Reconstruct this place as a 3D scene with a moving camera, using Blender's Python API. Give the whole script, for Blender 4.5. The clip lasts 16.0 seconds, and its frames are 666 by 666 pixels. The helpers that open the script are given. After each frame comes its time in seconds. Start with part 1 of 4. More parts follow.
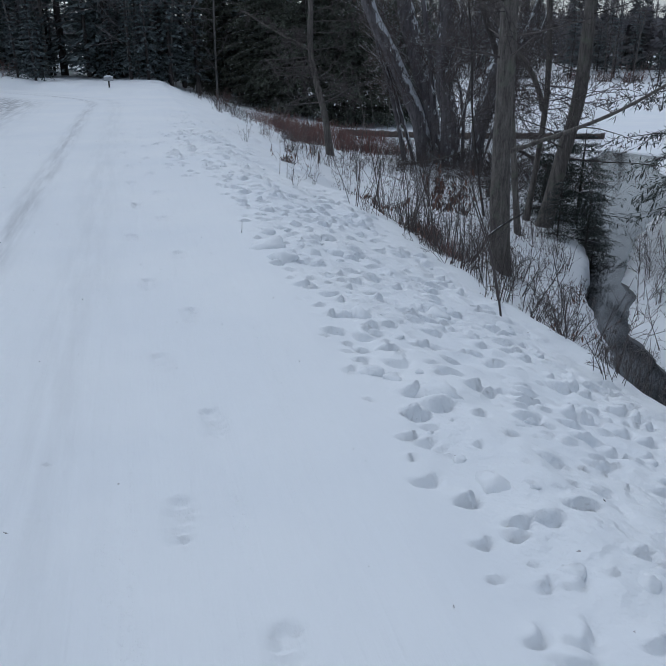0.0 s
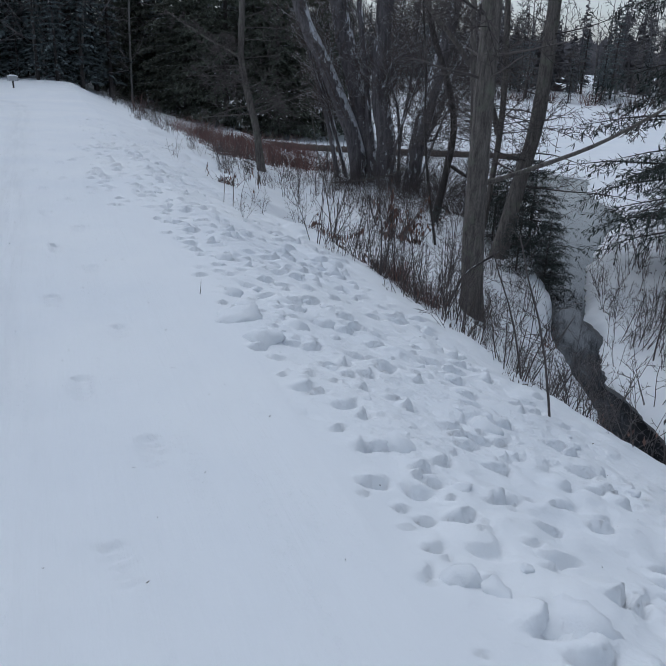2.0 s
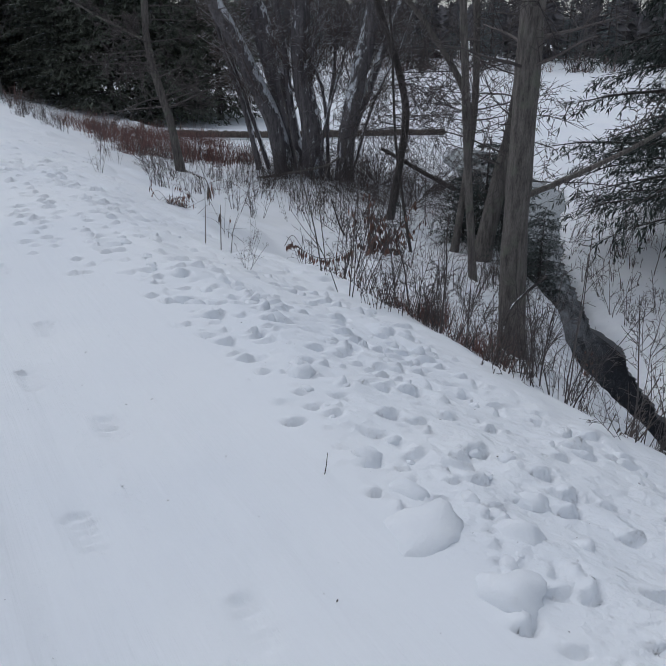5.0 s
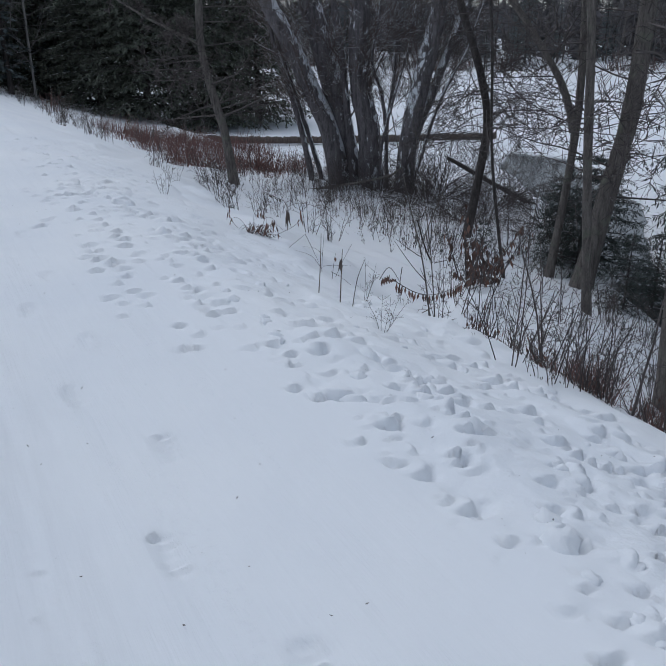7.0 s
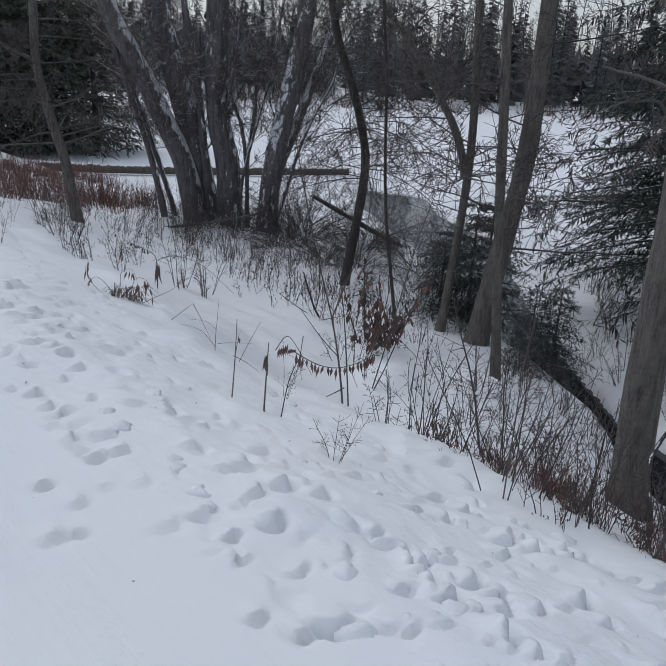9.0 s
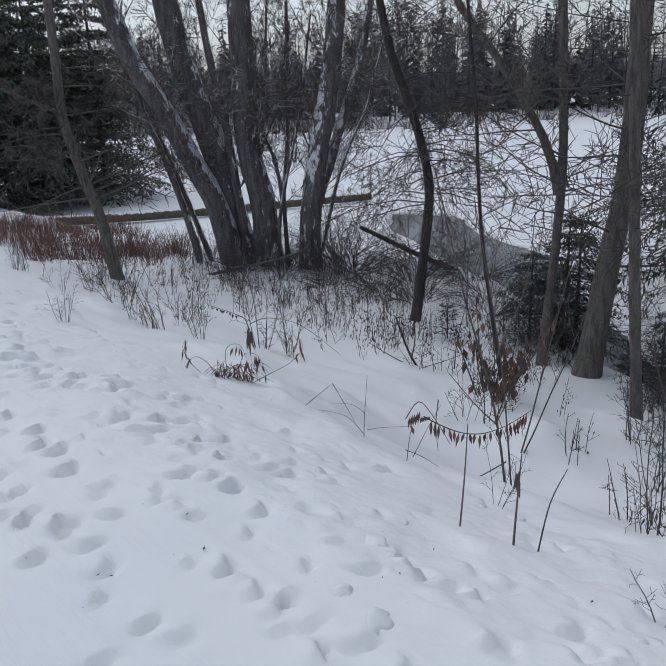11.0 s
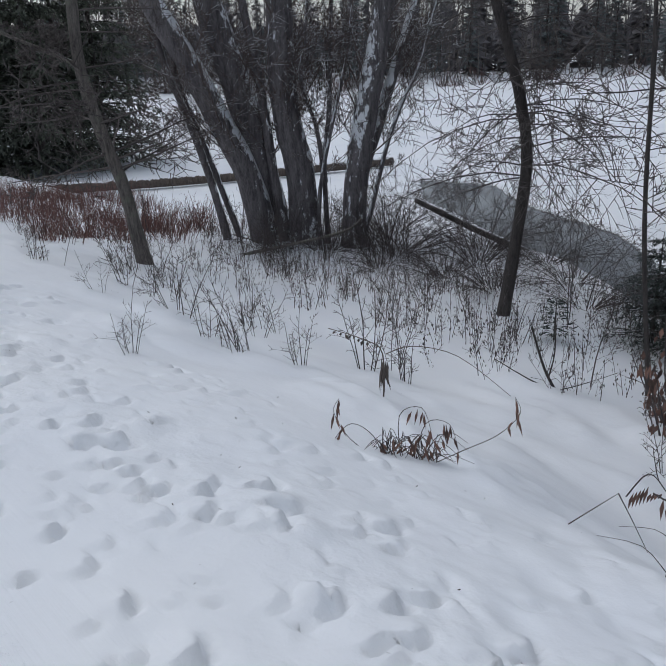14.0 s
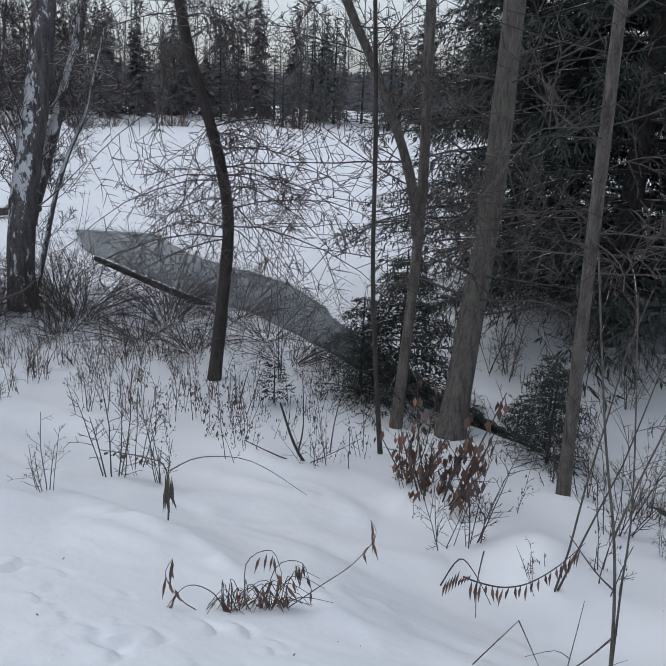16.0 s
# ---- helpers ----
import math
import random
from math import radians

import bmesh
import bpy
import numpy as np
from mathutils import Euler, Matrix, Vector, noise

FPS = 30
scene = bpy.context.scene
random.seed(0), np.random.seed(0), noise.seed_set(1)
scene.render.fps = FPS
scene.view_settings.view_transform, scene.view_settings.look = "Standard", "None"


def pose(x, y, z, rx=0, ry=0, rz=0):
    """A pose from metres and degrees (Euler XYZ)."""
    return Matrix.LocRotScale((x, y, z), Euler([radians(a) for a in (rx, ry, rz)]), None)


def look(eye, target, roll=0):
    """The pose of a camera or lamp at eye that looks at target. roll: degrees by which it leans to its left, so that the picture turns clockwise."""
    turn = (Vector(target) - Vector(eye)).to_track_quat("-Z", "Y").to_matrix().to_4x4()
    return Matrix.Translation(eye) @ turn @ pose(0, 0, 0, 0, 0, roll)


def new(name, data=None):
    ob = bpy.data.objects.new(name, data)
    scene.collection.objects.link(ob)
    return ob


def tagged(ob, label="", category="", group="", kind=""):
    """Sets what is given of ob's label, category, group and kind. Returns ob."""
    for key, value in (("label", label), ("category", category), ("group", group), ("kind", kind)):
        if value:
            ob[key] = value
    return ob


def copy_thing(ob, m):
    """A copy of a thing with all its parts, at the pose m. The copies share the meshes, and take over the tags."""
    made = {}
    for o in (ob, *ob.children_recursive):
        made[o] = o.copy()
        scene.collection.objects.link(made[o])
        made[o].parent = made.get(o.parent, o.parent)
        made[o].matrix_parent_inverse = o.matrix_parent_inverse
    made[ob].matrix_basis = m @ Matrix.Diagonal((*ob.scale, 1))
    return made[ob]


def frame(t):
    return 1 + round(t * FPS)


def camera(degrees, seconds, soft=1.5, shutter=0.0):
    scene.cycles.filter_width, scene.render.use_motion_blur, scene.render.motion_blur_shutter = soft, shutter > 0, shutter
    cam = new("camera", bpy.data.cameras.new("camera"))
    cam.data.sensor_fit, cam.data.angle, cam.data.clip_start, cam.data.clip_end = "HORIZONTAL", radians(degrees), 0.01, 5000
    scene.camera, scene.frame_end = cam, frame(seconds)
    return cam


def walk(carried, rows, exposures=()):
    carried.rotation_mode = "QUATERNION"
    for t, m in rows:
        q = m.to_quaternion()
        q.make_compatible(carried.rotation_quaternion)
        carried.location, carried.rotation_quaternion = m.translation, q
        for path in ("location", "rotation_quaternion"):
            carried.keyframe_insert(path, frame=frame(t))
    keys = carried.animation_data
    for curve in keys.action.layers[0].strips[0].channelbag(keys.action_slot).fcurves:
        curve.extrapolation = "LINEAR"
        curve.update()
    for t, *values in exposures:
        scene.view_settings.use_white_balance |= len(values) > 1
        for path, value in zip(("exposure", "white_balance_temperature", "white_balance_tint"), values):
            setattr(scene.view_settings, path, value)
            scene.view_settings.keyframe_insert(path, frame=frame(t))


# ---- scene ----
cam = camera(48.6, 16.0, soft=1.0)
PATH = [
    (0, (0.294, 1.181, 1.565), (0.242, 3.043, 0.838), -0.4),
    (0.5, (0.125, 1.565, 1.584), (0.192, 3.434, 0.873), 2.5),
    (1, (0.085, 2.01, 1.577), (0.158, 3.878, 0.867), -1.1),
    (1.5, (-0.154, 2.405, 1.54), (-0.212, 4.275, 0.833), 0.0),
    (2, (-0.25, 2.72, 1.577), (-0.066, 4.584, 0.874), 2.3),
    (2.5, (-0.317, 3.136, 1.582), (-0.039, 4.986, 0.874), -5.3),
    (3, (-0.567, 3.482, 1.608), (-0.224, 5.317, 0.89), 0.6),
    (3.5, (-0.632, 3.835, 1.564), (-0.126, 5.631, 0.842), 1.5),
    (3.7, (-0.67, 4.043, 1.532), (-0.241, 5.848, 0.785), -2.3),
    (5.8, (-1.648, 5.647, 1.797), (-1.048, 7.402, 1.05), 5.2),
    (6, (-1.676, 5.799, 1.783), (-1.026, 7.54, 1.042), 5.8),
    (6.5, (-1.759, 6.18, 1.812), (-1.221, 7.945, 1.041), -2.0),
    (7, (-1.879, 6.66, 1.726), (-1.471, 8.465, 0.966), -0.3),
    (7.5, (-1.925, 7.082, 1.731), (-1.164, 8.79, 1.022), 4.2),
    (8, (-1.864, 7.489, 1.718), (-1.196, 9.233, 1.001), -1.3),
    (8.5, (-1.978, 7.924, 1.676), (-1.281, 9.662, 0.971), 3.6),
    (9, (-1.975, 8.274, 1.658), (-1.153, 9.967, 0.98), 3.3),
    (9.1, (-1.957, 8.363, 1.643), (-1.155, 10.066, 0.966), 2.3),
    (9.5, (-2.044, 8.684, 1.63), (-1.553, 10.503, 0.96), -1.7),
    (10, (-2.321, 8.994, 1.655), (-1.712, 10.802, 1.054), 2.0),
    (10.1, (-2.339, 9.061, 1.638), (-1.676, 10.851, 1.04), 2.2),
    (12.3, (-2.449, 10.773, 1.608), (-1.631, 12.486, 0.977), -4.4),
    (12.5, (-2.473, 10.906, 1.61), (-1.682, 12.632, 0.983), -4.1),
    (13, (-2.656, 11.313, 1.635), (-1.665, 12.935, 1.015), 0.8),
    (13.5, (-2.663, 11.637, 1.565), (-1.617, 13.221, 0.934), 1.4),
    (14, (-2.665, 12.013, 1.529), (-1.845, 13.692, 0.815), -2.2),
    (14.5, (-2.9, 12.353, 1.585), (-2.047, 14.031, 0.912), 0.1),
    (15, (-2.829, 12.678, 1.553), (-1.97, 14.347, 0.862), -1.8),
    (15.5, (-2.814, 12.919, 1.525), (-1.661, 14.442, 0.932), -0.3),
    (16, (-2.907, 13.049, 1.696), (-1.353, 14.149, 1.086), 2.7),
]
EXPOSURES = [(0, 0.01, 5740, 6), (2, 0.01, 5790, 7), (2.5, 0.06, 6070, 9), (6.5, 0.09, 6110, 9), (7, 0.09, 5890, 8), (7.5, 0.11, 6110, 9), (12.5, 0.17, 6170, 9), (15, 0.17, 6170, 9), (16, 0.33, 6170, 9)]

walk(cam, [(t, look(eye, target, roll)) for t, eye, target, roll in PATH], EXPOSURES)

# ---- light ----
world = bpy.data.worlds.new("overcast_sky")
scene.world = world
world.use_nodes = True
wn = world.node_tree.nodes
sky = wn.new("ShaderNodeTexSky")
sky.sky_type = "NISHITA"
sky.sun_disc = False
sky.sun_elevation, sky.sun_rotation = radians(64), radians(328)
sky.air_density, sky.dust_density, sky.ozone_density = 1.0, 2.0, 1.0
hsv = wn.new("ShaderNodeHueSaturation")
hsv.inputs["Saturation"].default_value = 0.35
world.node_tree.links.new(sky.outputs[0], hsv.inputs["Color"])
world.node_tree.links.new(hsv.outputs[0], wn["Background"].inputs[0])
wn["Background"].inputs[1].default_value = 0.126
sun = new("sun", bpy.data.lights.new("sun", "SUN"))
sun.data.energy, sun.data.angle, sun.data.color = 0.24, radians(45), (1.0, 0.97, 0.93)
sun.matrix_world = look((-3.6, 5.8, 20), (1.6, -2.4, 0))

# ---- plan: s runs along the road, d to the right of the walker's first place ----
UX, UY, NX, NY, OX, OY = -0.276, 0.961, 0.961, 0.276, 0.3, 1.2
WATER = -2.6
rng = random.Random(7)
nrng = np.random.RandomState(11)
LATTICE = nrng.rand(8, 256, 256)


def xy(s, d):
    return OX + s * UX + d * NX, OY + s * UY + d * NY


def sd(x, y):
    return (x - OX) * UX + (y - OY) * UY, (x - OX) * NX + (y - OY) * NY


def vnoise(x, y, k=0):
    xi, yi = np.floor(x).astype(int), np.floor(y).astype(int)
    fx, fy = x - xi, y - yi
    fx, fy = fx * fx * (3 - 2 * fx), fy * fy * (3 - 2 * fy)
    T = LATTICE[k]
    a, b = T[xi % 256, yi % 256], T[(xi + 1) % 256, yi % 256]
    c, e = T[xi % 256, (yi + 1) % 256], T[(xi + 1) % 256, (yi + 1) % 256]
    return (a * (1 - fx) + b * fx) * (1 - fy) + (c * (1 - fx) + e * fx) * fy - 0.5


def sm(v, a, b):
    t = np.clip((v - a) / (b - a), 0, 1)
    return t * t * (3 - 2 * t)


def stream_left(s):
    return np.interp(s, [-40, 0, 6.5, 7.7, 9.5, 10.4, 12, 14, 16.3, 18, 20, 22.7, 25.2, 27.2],
                     [8, 5.6, 5.64, 5.86, 6.75, 7.15, 8.2, 9.2, 11.15, 12.5, 13.7, 15.2, 16.6, 18.8])


def stream_right(s):
    return np.interp(s, [-40, 0, 6.5, 7.6, 9, 10.4, 11.4, 14.2, 15.8, 16.7, 17.5, 19, 20, 22.7, 25.2, 27.2],
                     [8.6, 6.1, 6.11, 6.54, 6.97, 8.0, 8.45, 10.8, 12.4, 13.3, 14.4, 15.9, 16.4, 17.5, 19.7, 19.0])


def land_edge(s):
    return np.interp(s, [-40, 0, 12, 14, 16.3, 18, 20, 22, 24, 27, 30, 40, 60, 75, 90],
                     [8, 5.6, 8.2, 9.2, 11.1, 12.3, 13.0, 12.6, 11.6, 10.5, 9.6, 9.5, 14, 30, 60])


def ground(s, d):
    """Height of the snow, for arrays of s and d."""
    bend = np.clip(s - 24, 0, 40) ** 2 / 36 * 1.2
    de = d + bend
    right = np.interp(d, [-9, 1.0, 1.35, 1.9, 2.6, 3.2, 4.0, 5.2, 5.75, 6.8, 8, 10, 14, 40],
                      [0, 0, -0.03, -0.17, -0.40, -0.60, -1.0, -1.40, -1.53, -1.76, -1.98, -2.1, -2.2, -2.2])
    sl = stream_left(s)
    slope = -0.55 - 1.95 * np.clip((d - 3.0) / np.maximum(sl - 3.0, 0.5), -1, 1)
    right = np.where(d > 3.0, right + np.minimum(slope - right, 0) * (1 - sm(s, 10.0, 12.5)), right)
    right = right - 0.36 * np.exp(-((s - 12.0) / 1.3) ** 2 - ((d - 4.0) / 1.1) ** 2)
    right = right + 0.24 * np.exp(-((s - 12.3) / 0.34) ** 2 - ((d - 5.0) / 0.4) ** 2)
    berm = 0.24 * sm(de, 1.2, 2.2) * sm(s, 29, 33) * (1 - sm(d, 0.8, 3.0)) * (1 + 0.6 * vnoise(s * 1.4, d * 1.4, 2))
    left = 1.1 * sm(-de, 4.9, 7.6)
    berm = berm + 0.55 * sm(-d, 4.0, 8.0) * sm(de, 1.6, 3.6) * sm(s, 32, 36)
    z = right + berm + left - 0.22 * sm(s, 18, 34) * (1 - sm(d, 2, 5))
    # pond ice and the far side of the stream
    edge = land_edge(s)
    ice = -2.54 + 0.02 * vnoise(s * 0.5, d * 0.5, 1)
    over = sm(d, edge - 0.5, edge + 0.5)
    z = z * (1 - over) + ice * over
    sr = stream_right(s)
    bank = ice + (0.18 * sm(d, sr, sr + 0.5) + 0.5 * sm(d, sr + 1.0, sr + 6)) * (1 - sm(s, 13.5, 17))
    z = np.where((d > sr) & (s < 18), bank, z)
    # the shores round the pond
    x, y = xy(s, d)
    shore = np.maximum(sm(y - np.interp(x, [-10, 22, 33, 45, 64, 84, 110], [99, 95, 87, 81, 82, 72, 40]), 0, 8), sm(x + 0.3 * y, 118, 128))
    z = z + shore * (0.6 + 0.03 * np.clip(y - 80, 0, 60))
    # relief of the snow
    road = sm(-de, -1.15, -0.75) * (1 - sm(-de, 5.2, 6.0))
    off = 1 - road
    lump = sm(de, 0.8, 1.9) * (1 - sm(d, 2.4, 3.4)) * (1 - 0.75 * sm(s, 9, 13) * sm(d, 1.6, 2.2))
    z = z + lump * (0.035 * vnoise(s * 1.6, d * 1.6, 2) + 0.016 * vnoise(s * 4.1, d * 4.1, 3) + 0.024 * (1 - 0.65 * sm(s, 4, 9)) * vnoise(s * 11, d * 11, 6))
    z = z + off * (0.06 * vnoise(s * 0.7, d * 0.7, 5) + 0.05 * vnoise(s * 1.9, d * 1.9, 6)) * (1 - over)
    rut = 0.5 + 0.5 * np.cos((de + 0.9) * 2 * np.pi / 1.7)
    z = z + road * (0.014 * rut + 0.013 * vnoise(s * 0.3, de * 5, 7) + 0.010 * vnoise(s * 0.8, de * 14, 1) + 0.010 * vnoise(s * 9, de * 9, 0) * (1 - rut))
    # open water
    e = np.minimum(d - sl, sr - d) + 0.25 * vnoise(s * 1.3, d * 1.3, 0) + 0.08 * vnoise(s * 5, d * 5, 2)
    wet = sm(e, -0.10, 0.10) * (1 - sm(s + 0.9 * vnoise(s * 0.8, d * 0.8, 3), 26.9, 27.3))
    return z * (1 - wet) + -3.1 * wet


def height(x, y):
    s, d = sd(x, y)
    return float(ground(np.array([s]), np.array([d]))[0])


# ---- materials ----
def material(name, rough=0.8):
    m = bpy.data.materials.new(name)
    m.use_nodes = True
    nt = m.node_tree
    b = nt.nodes["Principled BSDF"]
    b.inputs["Roughness"].default_value = rough
    return m, nt, b


def node(nt, kind, **vals):
    n = nt.nodes.new(kind)
    for k, v in vals.items():
        n.inputs[k.replace("_", " ")].default_value = v
    return n


def ramp(nt, fac, *stops):
    r = nt.nodes.new("ShaderNodeValToRGB")
    while len(r.color_ramp.elements) < len(stops):
        r.color_ramp.elements.new(0.5)
    for e, (p, c) in zip(r.color_ramp.elements, stops):
        e.position, e.color = p, (*c, 1)
    nt.links.new(fac, r.inputs[0])
    return r.outputs[0]


def mix(nt, fac, a, b, mode="MIX"):
    m = nt.nodes.new("ShaderNodeMix")
    m.data_type, m.blend_type = "RGBA", mode
    for sock, v in ((m.inputs[0], fac), (m.inputs[6], a), (m.inputs[7], b)):
        if isinstance(v, bpy.types.NodeSocket):
            nt.links.new(v, sock)
        else:
            sock.default_value = v if isinstance(v, float) else (*v, 1)
    return m.outputs[2]


def along_road(nt):
    """Coordinates turned so that y runs along the road."""
    tc = nt.nodes.new("ShaderNodeTexCoord")
    mp = nt.nodes.new("ShaderNodeMapping")
    mp.vector_type = "TEXTURE"
    mp.inputs["Rotation"].default_value = (0, 0, 0.28)
    nt.links.new(tc.outputs["Object"], mp.inputs[0])
    return mp.outputs[0]


def road_noise(nt, across, along, detail=4.0):
    mp = nt.nodes.new("ShaderNodeMapping")
    mp.inputs["Scale"].default_value = (across, along, across)
    nt.links.new(along_road(nt), mp.inputs[0])
    n = node(nt, "ShaderNodeTexNoise", Scale=1.0, Detail=detail, Roughness=0.6)
    nt.links.new(mp.outputs[0], n.inputs["Vector"])
    return n.outputs["Fac"]


def times(nt, a, b):
    m = nt.nodes.new("ShaderNodeMath")
    m.operation = "MULTIPLY"
    for sock, v in ((m.inputs[0], a), (m.inputs[1], b)):
        if isinstance(v, float):
            sock.default_value = v
        else:
            nt.links.new(v, sock)
    return m.outputs[0]


def noise_fac(nt, scale, detail=4.0, rough=0.55, stretch=None, coords="Object"):
    tc = nt.nodes.new("ShaderNodeTexCoord")
    n = node(nt, "ShaderNodeTexNoise", Scale=scale, Detail=detail, Roughness=rough)
    if stretch:
        mp = nt.nodes.new("ShaderNodeMapping")
        mp.inputs["Scale"].default_value = stretch[:3]
        nt.links.new(tc.outputs[coords], mp.inputs[0])
        nt.links.new(mp.outputs[0], n.inputs["Vector"])
    else:
        nt.links.new(tc.outputs[coords], n.inputs["Vector"])
    return n.outputs["Fac"]


def bump(nt, b, fac, strength, dist, chain=None):
    n = node(nt, "ShaderNodeBump", Strength=strength, Distance=dist)
    nt.links.new(fac, n.inputs["Height"])
    if chain:
        nt.links.new(chain, n.inputs["Normal"])
    nt.links.new(n.outputs[0], b.inputs["Normal"])
    return n.outputs[0]


def snow_material():
    m, nt, b = material("snow", 0.62)
    big = noise_fac(nt, 0.6, 3)
    fine = noise_fac(nt, 90, 3)
    col = ramp(nt, big, (0.3, (0.77, 0.80, 0.84)), (0.7, (0.83, 0.85, 0.87)))
    # packed and sanded wheel lanes on the road
    lane = nt.nodes.new("ShaderNodeAttribute")
    lane.attribute_name = "lane"
    streak = road_noise(nt, 9.0, 0.7, 5)
    grit = nt.nodes.new("ShaderNodeMath")
    grit.operation = "MULTIPLY"
    nt.links.new(lane.outputs["Fac"], grit.inputs[0])
    nt.links.new(ramp(nt, streak, (0.38, (0.1,) * 3), (0.62, (1,) * 3)), grit.inputs[1])
    col = mix(nt, grit.outputs[0], col, (0.27, 0.28, 0.30))
    # fallen specks of bark and dirt
    speck = noise_fac(nt, 26, 2, 0.5)
    where = noise_fac(nt, 2.2, 2)
    sp = nt.nodes.new("ShaderNodeMath")
    sp.operation = "MULTIPLY"
    nt.links.new(ramp(nt, speck, (0.765, (0,) * 3), (0.79, (1,) * 3)), sp.inputs[0])
    nt.links.new(ramp(nt, where, (0.5, (0,) * 3), (0.6, (1,) * 3)), sp.inputs[1])
    col = mix(nt, sp.outputs[0], col, (0.12, 0.10, 0.09))
    nt.links.new(col, b.inputs["Base Color"])
    # broken crust on the bank, wheel grooves on the road
    crust = nt.nodes.new("ShaderNodeAttribute")
    crust.attribute_name = "crust"
    packed = nt.nodes.new("ShaderNodeAttribute")
    packed.attribute_name = "packed"
    flakes = ramp(nt, noise_fac(nt, 9, 3, 0.5), (0.36, (0,) * 3), (0.54, (1,) * 3), (0.70, (0.7,) * 3))
    crumbs = ramp(nt, noise_fac(nt, 24, 3, 0.55), (0.46, (0,) * 3), (0.62, (1,) * 3))
    c = bump(nt, b, noise_fac(nt, 7, 4, 0.6), 0.22, 0.03)
    c = bump(nt, b, times(nt, flakes, crust.outputs["Fac"]), 0.5, 0.022, c)
    c = bump(nt, b, times(nt, crumbs, crust.outputs["Fac"]), 0.3, 0.008, c)
    c = bump(nt, b, times(nt, road_noise(nt, 26.0, 0.8, 3), packed.outputs["Fac"]), 0.6, 0.012, c)
    c = bump(nt, b, times(nt, ramp(nt, road_noise(nt, 45.0, 30.0, 3), (0.55, (0,) * 3), (0.65, (1,) * 3)), times(nt, packed.outputs["Fac"], ramp(nt, road_noise(nt, 5.0, 0.5, 2), (0.54, (0,) * 3), (0.66, (1,) * 3)))), 0.35, 0.005, c)
    bump(nt, b, fine, 0.08, 0.006, c)
    b.inputs["Specular IOR Level"].default_value = 0.25
    return m


def bark_material(name, dark, light, scale=1.0, snowy=0.55, mossy=0.0):
    m, nt, b = material(name, 0.9)
    ridges = noise_fac(nt, 14 * scale, 5, 0.65, (1, 1, 0.16))
    grain = noise_fac(nt, 60 * scale, 4, 0.6, (1, 1, 0.3))
    col = ramp(nt, ridges, (0.32, dark), (0.68, light))
    col = mix(nt, 0.35, col, ramp(nt, grain, (0.3, tuple(v * 0.5 for v in dark)), (0.7, light)))
    if mossy:
        col = mix(nt, ramp(nt, noise_fac(nt, 5, 4), (0.55, (0,) * 3), (0.7, (mossy,) * 3)), col, (0.16, 0.17, 0.13))
    if snowy:
        geo = nt.nodes.new("ShaderNodeNewGeometry")
        sep = nt.nodes.new("ShaderNodeSeparateXYZ")
        nt.links.new(geo.outputs["Normal"], sep.inputs[0])
        add = nt.nodes.new("ShaderNodeMath")
        add.operation = "MULTIPLY_ADD"
        nt.links.new(noise_fac(nt, 6.0, 7, 0.72, (1, 1, 0.45)), add.inputs[0])
        add.inputs[1].default_value = 1.5
        nt.links.new(sep.outputs["Z"], add.inputs[2])
        edge = (1.9 - snowy) * 0.45
        cover = ramp(nt, times(nt, add.outputs[0], 0.45), (edge, (0,) * 3), (edge + 0.02, (1,) * 3))
        col = mix(nt, cover, col, (0.80, 0.82, 0.85))
    nt.links.new(col, b.inputs["Base Color"])
    bump(nt, b, ridges, 1.0, 0.04)
    return m


def plain_material(name, a, c, scale=8.0, rough=0.85, random_tint=0.0):
    m, nt, b = material(name, rough)
    col = ramp(nt, noise_fac(nt, scale, 4), (0.3, a), (0.7, c))
    if random_tint:
        geo = nt.nodes.new("ShaderNodeNewGeometry")
        col = mix(nt, random_tint, col, ramp(nt, geo.outputs["Random Per Island"], (0.1, tuple(v * 0.4 for v in a)), (0.9, tuple(min(1, v * 1.5) for v in c))))
    nt.links.new(col, b.inputs["Base Color"])
    return m


SNOW = snow_material()
BARK_OAK = bark_material("grey_brown_bark", (0.034, 0.029, 0.027), (0.23, 0.205, 0.185), 1.7, 0.14, 0.6)
BARK_WILLOW = bark_material("willow_bark", (0.034, 0.031, 0.034), (0.24, 0.22, 0.225), 0.9, 0.98)
BARK_DARK = bark_material("dark_wet_bark", (0.026, 0.0234, 0.0234), (0.091, 0.078, 0.0715), 1.4, 0.2)
BARK_BIRCH = bark_material("pale_birch_bark", (0.13, 0.125, 0.12), (0.36, 0.34, 0.32), 1.2, 0.0)
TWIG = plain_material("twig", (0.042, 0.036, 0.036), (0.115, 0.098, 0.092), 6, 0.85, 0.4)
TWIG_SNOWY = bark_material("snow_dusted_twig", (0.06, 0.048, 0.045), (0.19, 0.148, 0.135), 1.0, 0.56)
# twig colour paled and greyed to paint haze over the far crowns
TWIG_HAZED = plain_material("hazed_far_twigs", (0.085, 0.078, 0.08), (0.2, 0.18, 0.178), 2, 0.9, 0.5)
TWIG_RED = plain_material("reddish_twig", (0.085, 0.044, 0.04), (0.2, 0.108, 0.092), 6, 0.8, 0.5)
STALK = plain_material("dry_stalk", (0.05, 0.041, 0.037), (0.135, 0.108, 0.092), 9, 0.85, 0.5)
LEAF = plain_material("dead_leaf", (0.07, 0.042, 0.035), (0.19, 0.105, 0.078), 20, 0.75, 0.6)
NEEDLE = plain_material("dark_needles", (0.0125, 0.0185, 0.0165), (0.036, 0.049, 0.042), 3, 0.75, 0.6)
